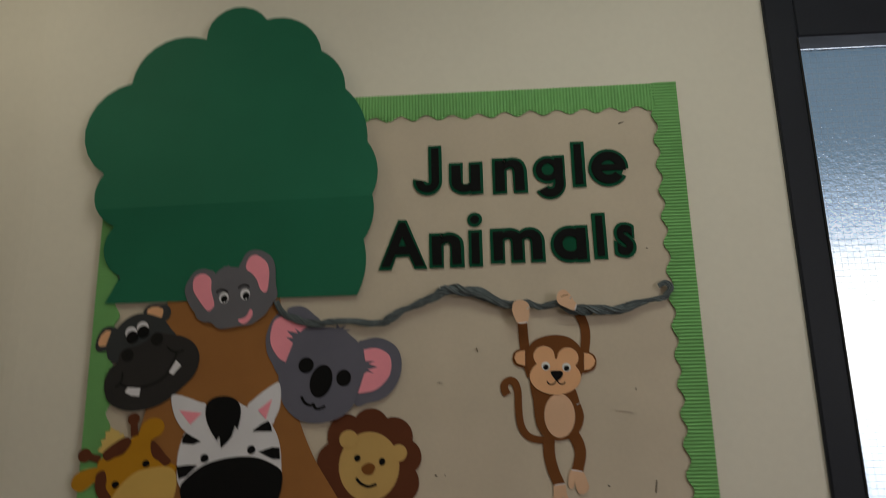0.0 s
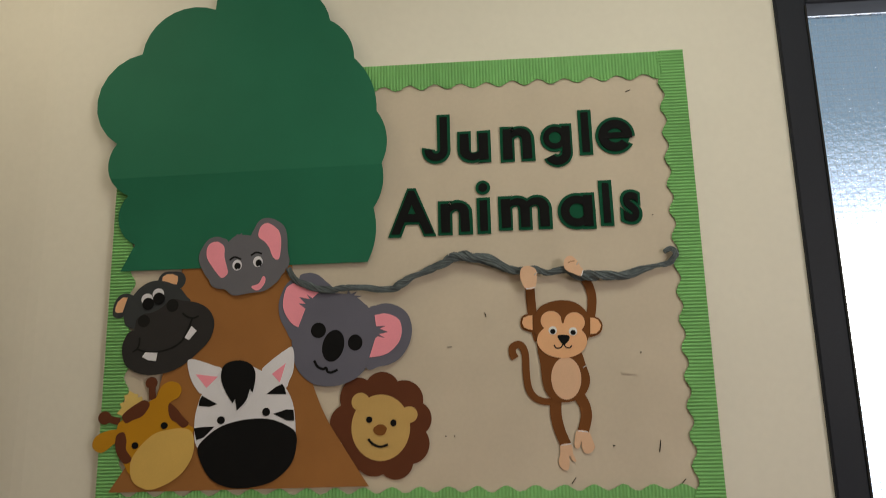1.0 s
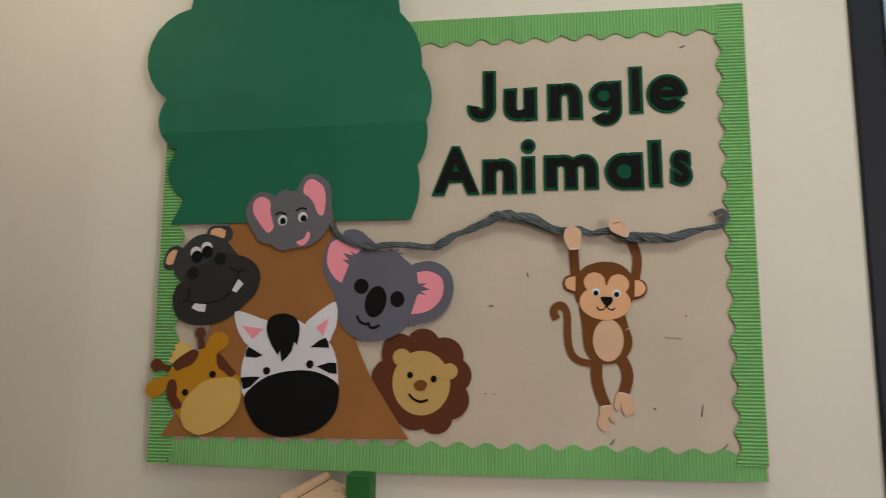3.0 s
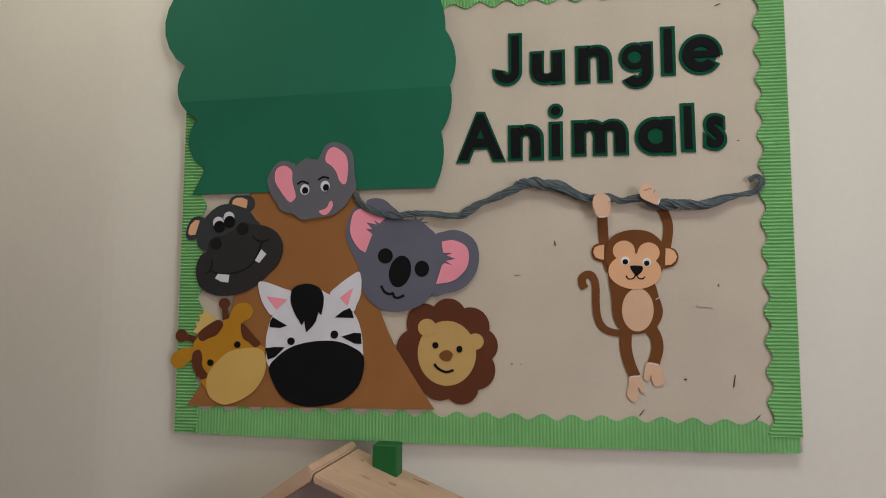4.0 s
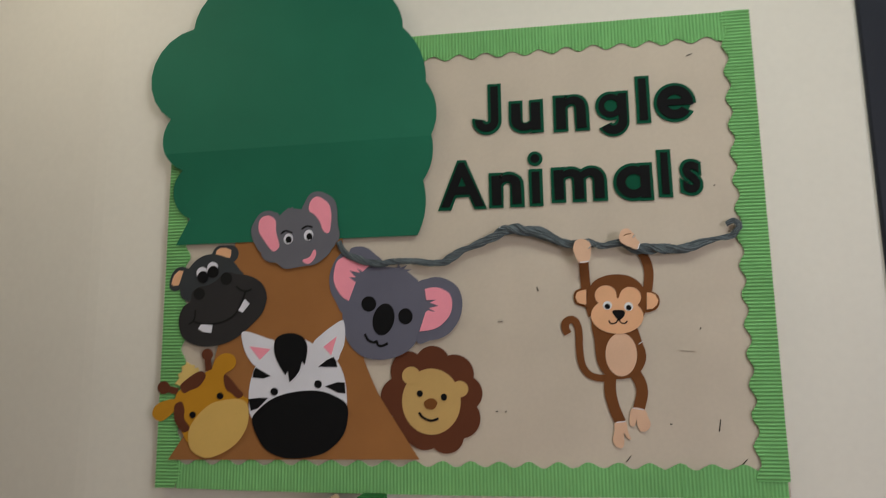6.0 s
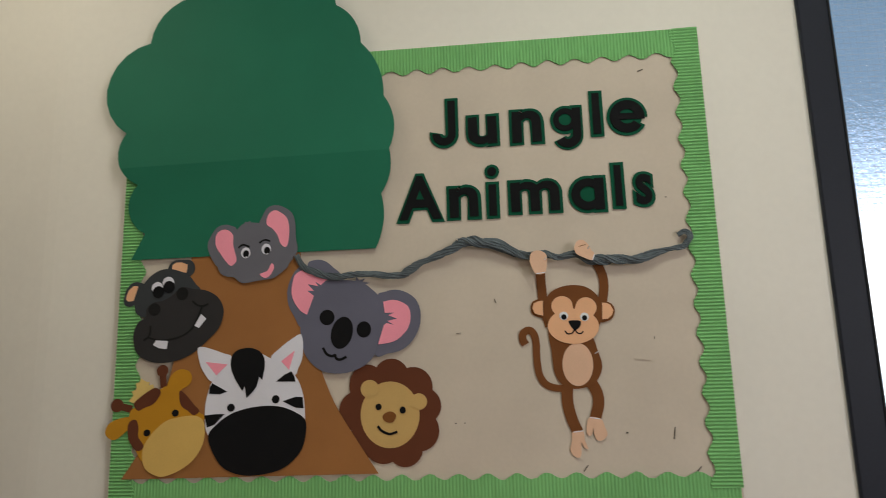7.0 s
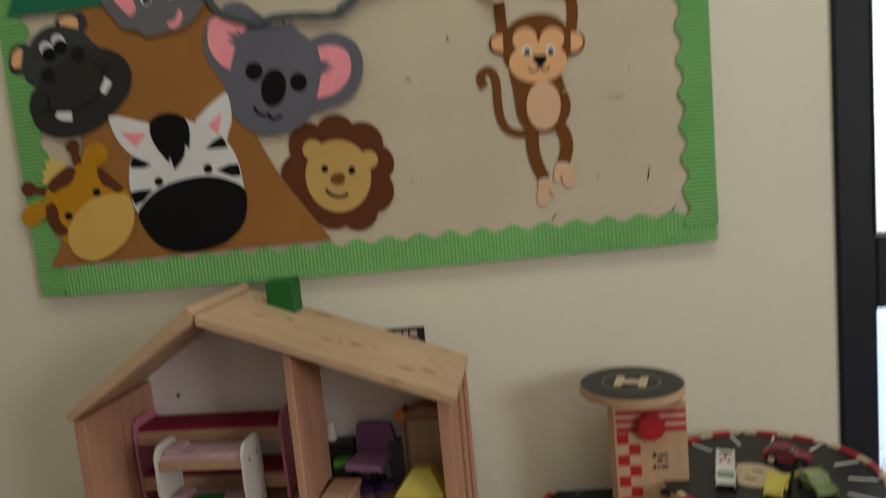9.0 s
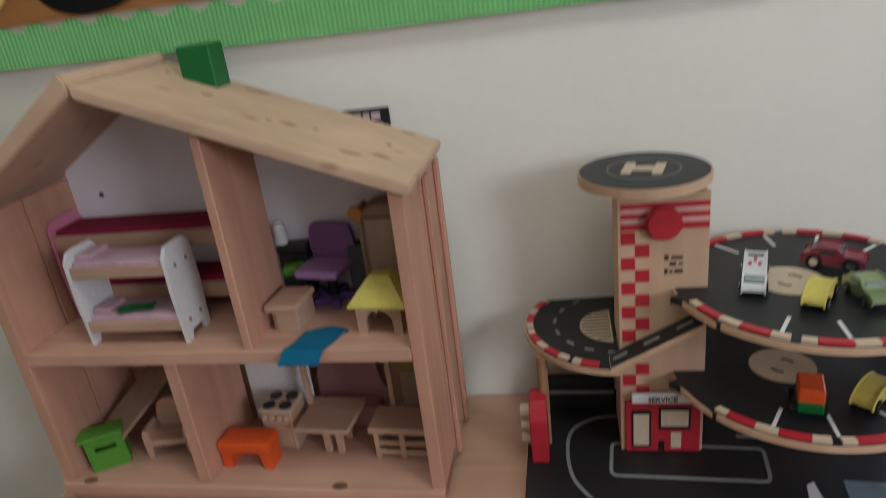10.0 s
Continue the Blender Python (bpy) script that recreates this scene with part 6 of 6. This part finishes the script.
    lower = deck(ux, uy, 0.162, 0.782, 0, 360, None, -142, 165, "lower round parking deck")
    # pointed lead-ins of the two decks beside the tower
    for top, d in ((0.905, upper), (0.782, lower)):
        tip = [(ux - 0.158, uy - 0.030), (ux - 0.168, uy - 0.036), (0.068, -0.030), (0.074, -0.036), (ux - 0.125, uy - 0.105), (ux - 0.10, uy - 0.06)]
        gp("lead_in", slab(tip, top - 0.0088, top + 0.0003), TOY_BLACK, d, "pointed black lead-in")
    for top, d in ((0.905, upper), (0.782, lower)):
        gp("medallion", slab(circle(ux - 0.022, uy - 0.002, 0.040, 48), top + 0.0001, top + 0.0007), TOY_CREAM, d, "cream printed round mark")
        for a in (200, 20):
            gp("medallion_mark", arc_block(ux - 0.022, uy - 0.002, 0.014, 0.0175, a, a + 60, top + 0.0008, top + 0.0012), TOY_MARK, d)
        for a in (-118, -92, -62, -38, -12, 12, 40, 68, 95, 125):
            c, s = math.cos(radians(a)), math.sin(radians(a))
            gp("bay_line", slab(ribbon([(ux + 0.106 * c, uy + 0.106 * s), (ux + 0.146 * c, uy + 0.146 * s)], 0.0042), top + 0.0001, top + 0.0008), TOY_WHITE, d, "white printed bay line")
    lx, ly = to_garage(0.379, -0.068)
    left = deck(lx, ly, 0.126, 0.808, 36, 268, [(-0.0008, ly - 0.124), (-0.0008, 0.05), (0.105, 0.05)], 42, 258, "half-round ramp deck beside the tower")
    for a in (100, 122, 146, 170, 194, 218, 240, 262):
        gp("lane_mark", arc_block(lx, ly, 0.080, 0.0845, a, a + 9, 0.8081, 0.8088, 3), TOY_GREY, left, "grey lane dash")
    gp("grille", slab(circle(lx, ly - 0.01, 0.046, 40, 92, 268), 0.8081, 0.8088), TOY_CREAM, left, "cream printed grille")
    for k in range(-4, 5):
        half = math.sqrt(max(0.0, 0.044 ** 2 - (k * 0.0095) ** 2))
        if half > 0.008:
            gp("grille_bar", slab(ribbon([(lx - half, ly - 0.01 + k * 0.0095), (lx - 0.004, ly - 0.01 + k * 0.0095 + 0.002)], 0.003), 0.8089, 0.8093), TOY_MARK, left)
    # ramp that climbs across the tower front
    bm = bmesh.new()
    prof = [(-0.014, 0.8095), (0.100, 0.8720), (0.100, 0.8645), (-0.014, 0.8015)]
    y0, y1 = -0.036, -0.0015
    a = [bm.verts.new((p, y0, q)) for p, q in prof]
    b = [bm.verts.new((p, y1, q)) for p, q in prof]
    bm.faces.new(a)
    bm.faces.new(b[::-1])
    for k in range(4):
        bm.faces.new((a[k], a[(k + 1) % 4], b[(k + 1) % 4], b[k]))
    ramp = gp("ramp", bm, PLY, label="sloping plywood ramp with black printed lane")
    slope = math.atan2(0.0625, 0.114)
    for s0, s1, w0, w1, m, lift in ((0.001, 0.128, y0 + 0.0015, y1 - 0.0005, TOY_BLACK, 0.0002), (0.006, 0.026, -0.021, -0.015, TOY_GREY, 0.0010), (0.050, 0.072, -0.021, -0.015, TOY_GREY, 0.0010), (0.096, 0.118, -0.021, -0.015, TOY_GREY, 0.0010)):
        q = box_bm(s0, s1, w0, w1, lift, lift + 0.0006)
        q.transform(Matrix.Translation((-0.014, 0, 0.8095)) @ Matrix.Rotation(-slope, 4, 'Y'))
        gp("lane" if m is TOY_BLACK else "lane_mark", q, m, ramp)
    # posts, red pump, wooden crank wheels, dark shelf behind
    for x, y, z1 in ((*to_garage(0.273, -0.135), 0.799), (ux + 0.105, uy - 0.115, 0.773), (ux + 0.125, uy + 0.085, 0.773), (ux + 0.105, uy - 0.115, 0.896), (ux + 0.125, uy + 0.085, 0.896), (ux - 0.06, uy + 0.12, 0.896)):
        z0 = BASE_T if z1 < 0.85 else 0.782
        gp("post", cyl_bm(x, y, (z0 + z1) / 2, 0.0075, z1 - z0, seg=18), MONKEY_DOWEL, label="round wooden post")
    rx, ry = to_garage(0.264, -0.150)
    pump = [(0.0, 0.0), (0.0, 0.070), (0.006, 0.084), (0.020, 0.090), (0.052, 0.090), (0.052, 0.0)]
    bm = bmesh.new()
    pa = [bm.verts.new((rx - 0.012, ry - 0.030 + p, BASE_T + q)) for p, q in pump]
    pb = [bm.verts.new((rx + 0.012, ry - 0.030 + p, BASE_T + q)) for p, q in pump]
    bm.faces.new(pa)
    bm.faces.new(pb[::-1])
    for k in range(len(pump)):
        bm.faces.new((pa[k], pa[(k + 1) % len(pump)], pb[(k + 1) % len(pump)], pb[k]))
    bmesh.ops.bevel(bm, geom=list(bm.edges), offset=0.0015, segments=2, affect='EDGES')
    gp("fuel_pump", bm, TOY_RED, label="glossy red fuel pump block")
    for k in range(3):
        gp("crank_wheel", cyl_bm(rx - 0.0195, ry + 0.004, BASE_T + 0.020 + 0.022 * k, 0.0105, 0.014, 'x', 8, 0.001), TOY_CREAM, label="cream toothed wheel")
    gp("back_shelf", box_bm(-0.105, -0.001, 0.098, 0.125, BASE_T, 0.698, 0.001), TOY_BLACK, label="black printed service box")
    gp("shelf_line", box_bm(-0.104, -0.002, 0.0965, 0.0978, 0.679, 0.684), TOY_GREY)


TOY_BAY = shader("blue_grey_print", (0.16, 0.21, 0.25), 0.5, bump=0)
TOY_PALE_PINK = shader("pale_pink_print", (0.66, 0.38, 0.34), 0.5, bump=0)
TOY_MARK = shader("dark_brown_print", (0.06, 0.04, 0.03), 0.6, bump=0)
MONKEY_DOWEL = timber("dowel_wood", (0.38, 0.20, 0.11), (0.30, 0.15, 0.08), 2)
AMBULANCE_RED = shader("ambulance_red", (0.50, 0.06, 0.06), 0.4, bump=0)
CAR_PINK = shader("pink_red_metallic", (0.25, 0.038, 0.060), 0.3, metal=0.3, bump=0)


def toy_car(name, x, y, z, yaw, label, paint, length=0.066, width=0.030, profile=None, glass=None, wheel=0.0068, hgt=0.0215):
    """Die-cast or wooden toy car: the front points along local -y."""
    t = thing(name, x, y, z, yaw, label, "toy car", "toy cars on the garage")
    prof = profile or [(-0.5, 0.30), (-0.5, 0.52), (-0.42, 0.62), (-0.18, 0.68), (-0.05, 1.0), (0.26, 1.0), (0.40, 0.70), (0.5, 0.62), (0.5, 0.28)]
    bm = bmesh.new()
    a = [bm.verts.new((-width / 2, p * length, q * hgt)) for p, q in prof]
    b = [bm.verts.new((width / 2, p * length, q * hgt)) for p, q in prof]
    bm.faces.new(a)
    bm.faces.new(b[::-1])
    for k in range(len(prof)):
        bm.faces.new((a[k], a[(k + 1) % len(prof)], b[(k + 1) % len(prof)], b[k]))
    bm.normal_update()
    bmesh.ops.bevel(bm, geom=list(bm.edges), offset=0.0016, segments=2, affect='EDGES')
    lp("body", bm, paint, t)
    for sx in (-1, 1):
        for py in (-0.30, 0.30):
            w = lp("wheel", cyl_bm(sx * (width / 2 - 0.001), py * length, wheel, wheel, 0.006, 'x', 18, 0.0008), RUBBER, t, "black wheel")
            lp("hub", cyl_bm(sx * (width / 2 + 0.0022), py * length, wheel, wheel * 0.55, 0.0012, 'x', 14), CHROME, w)
    if glass:
        lp("windscreen", box_bm(-width / 2 + 0.004, width / 2 - 0.004, -0.155 * length, -0.05 * length, 0.70 * hgt, 0.93 * hgt, 0.001), glass, t, "dark windscreen")
        lp("rear_window", box_bm(-width / 2 + 0.004, width / 2 - 0.004, 0.26 * length, 0.37 * length, 0.74 * hgt, 0.92 * hgt, 0.001), glass, t)
        lp("side_window", box_bm(-width / 2 - 0.0003, width / 2 + 0.0003, -0.03 * length, 0.22 * length, 0.72 * hgt, 0.92 * hgt), glass, t)
    return t


def build_cars():
    up, low = 0.9058, 0.7828
    van = [(-0.5, 0.28), (-0.5, 0.62), (-0.40, 0.74), (-0.30, 1.02), (0.46, 1.06), (0.5, 0.98), (0.5, 0.28)]
    t = toy_car("toy_ambulance", 0.541, -0.160, up, -20, "white toy ambulance with red roof marks", TOY_WHITE, 0.092, 0.027, van)
    lp("windscreen", box_bm(-0.011, 0.011, -0.0390, -0.0275, 0.0155, 0.0214, 0.001), TOY_PALE_GLASS, t)
    for x in (-0.008, 0.003):
        lp("roof_light", box_bm(x, x + 0.004, -0.002, 0.004, 0.0225, 0.0250, 0.0005), AMBULANCE_RED, t)
    lp("roof_cross", join(box_bm(-0.0018, 0.0018, 0.010, 0.022, 0.0222, 0.0236)), AMBULANCE_RED, t)
    lp("roof_hatch", box_bm(-0.009, 0.009, 0.026, 0.032, 0.0222, 0.0238), SMOKED, t)
    beetle = [(0.5 * math.cos(radians(a)), 0.50 + 0.72 * math.sin(radians(a))) for a in range(180, -1, -15)] + [(0.46, 0.36), (-0.46, 0.36)]
    toy_car("toy_car", 0.591, -0.223, up, -35, "yellow wooden toy car with black wheels", TOY_YELLOW, 0.062, 0.024, beetle, None, 0.0085)
    toy_car("toy_car", 0.644, -0.224, up, 3, "metallic lime green toy coupe", TOY_LIME, 0.060, 0.029, None, TOY_PALE_GLASS, hgt=0.027)
    toy_car("toy_car", 0.646, -0.132, up, 58, "pinkish red toy sports car", CAR_PINK, 0.068, 0.032, None, SMOKED, 0.0095, 0.028)
    toy_car("toy_car", 0.652, -0.246, low, -46, "yellow wooden toy car with black wheels", TOY_YELLOW, 0.068, 0.025, beetle, TOY_PALE_GLASS, 0.0085)
    t = thing("toy_block_truck", 0.580, -0.248, low, -18, "small toy truck of red and green blocks", "toy car", "toy cars on the garage")
    lp("cab", box_bm(-0.014, 0.014, -0.026, 0.014, 0.018, 0.036, 0.002), TOY_ORANGE, t, "red block")
    lp("base", box_bm(-0.014, 0.014, -0.026, 0.020, 0.004, 0.0178, 0.002), CHIMNEY, t, "green block")
    for y in (-0.018, 0.012):
        for x in (-0.018, 0.0150):
            lp("wheel", cyl_bm(x, y, 0.006, 0.006, 0.005, 'x', 16), RUBBER, t)


TOY_PALE_GLASS = shader("tinted_toy_glass", (0.22, 0.26, 0.24), 0.2, bump=0, spec=0.6)
build_garage()
build_cars()
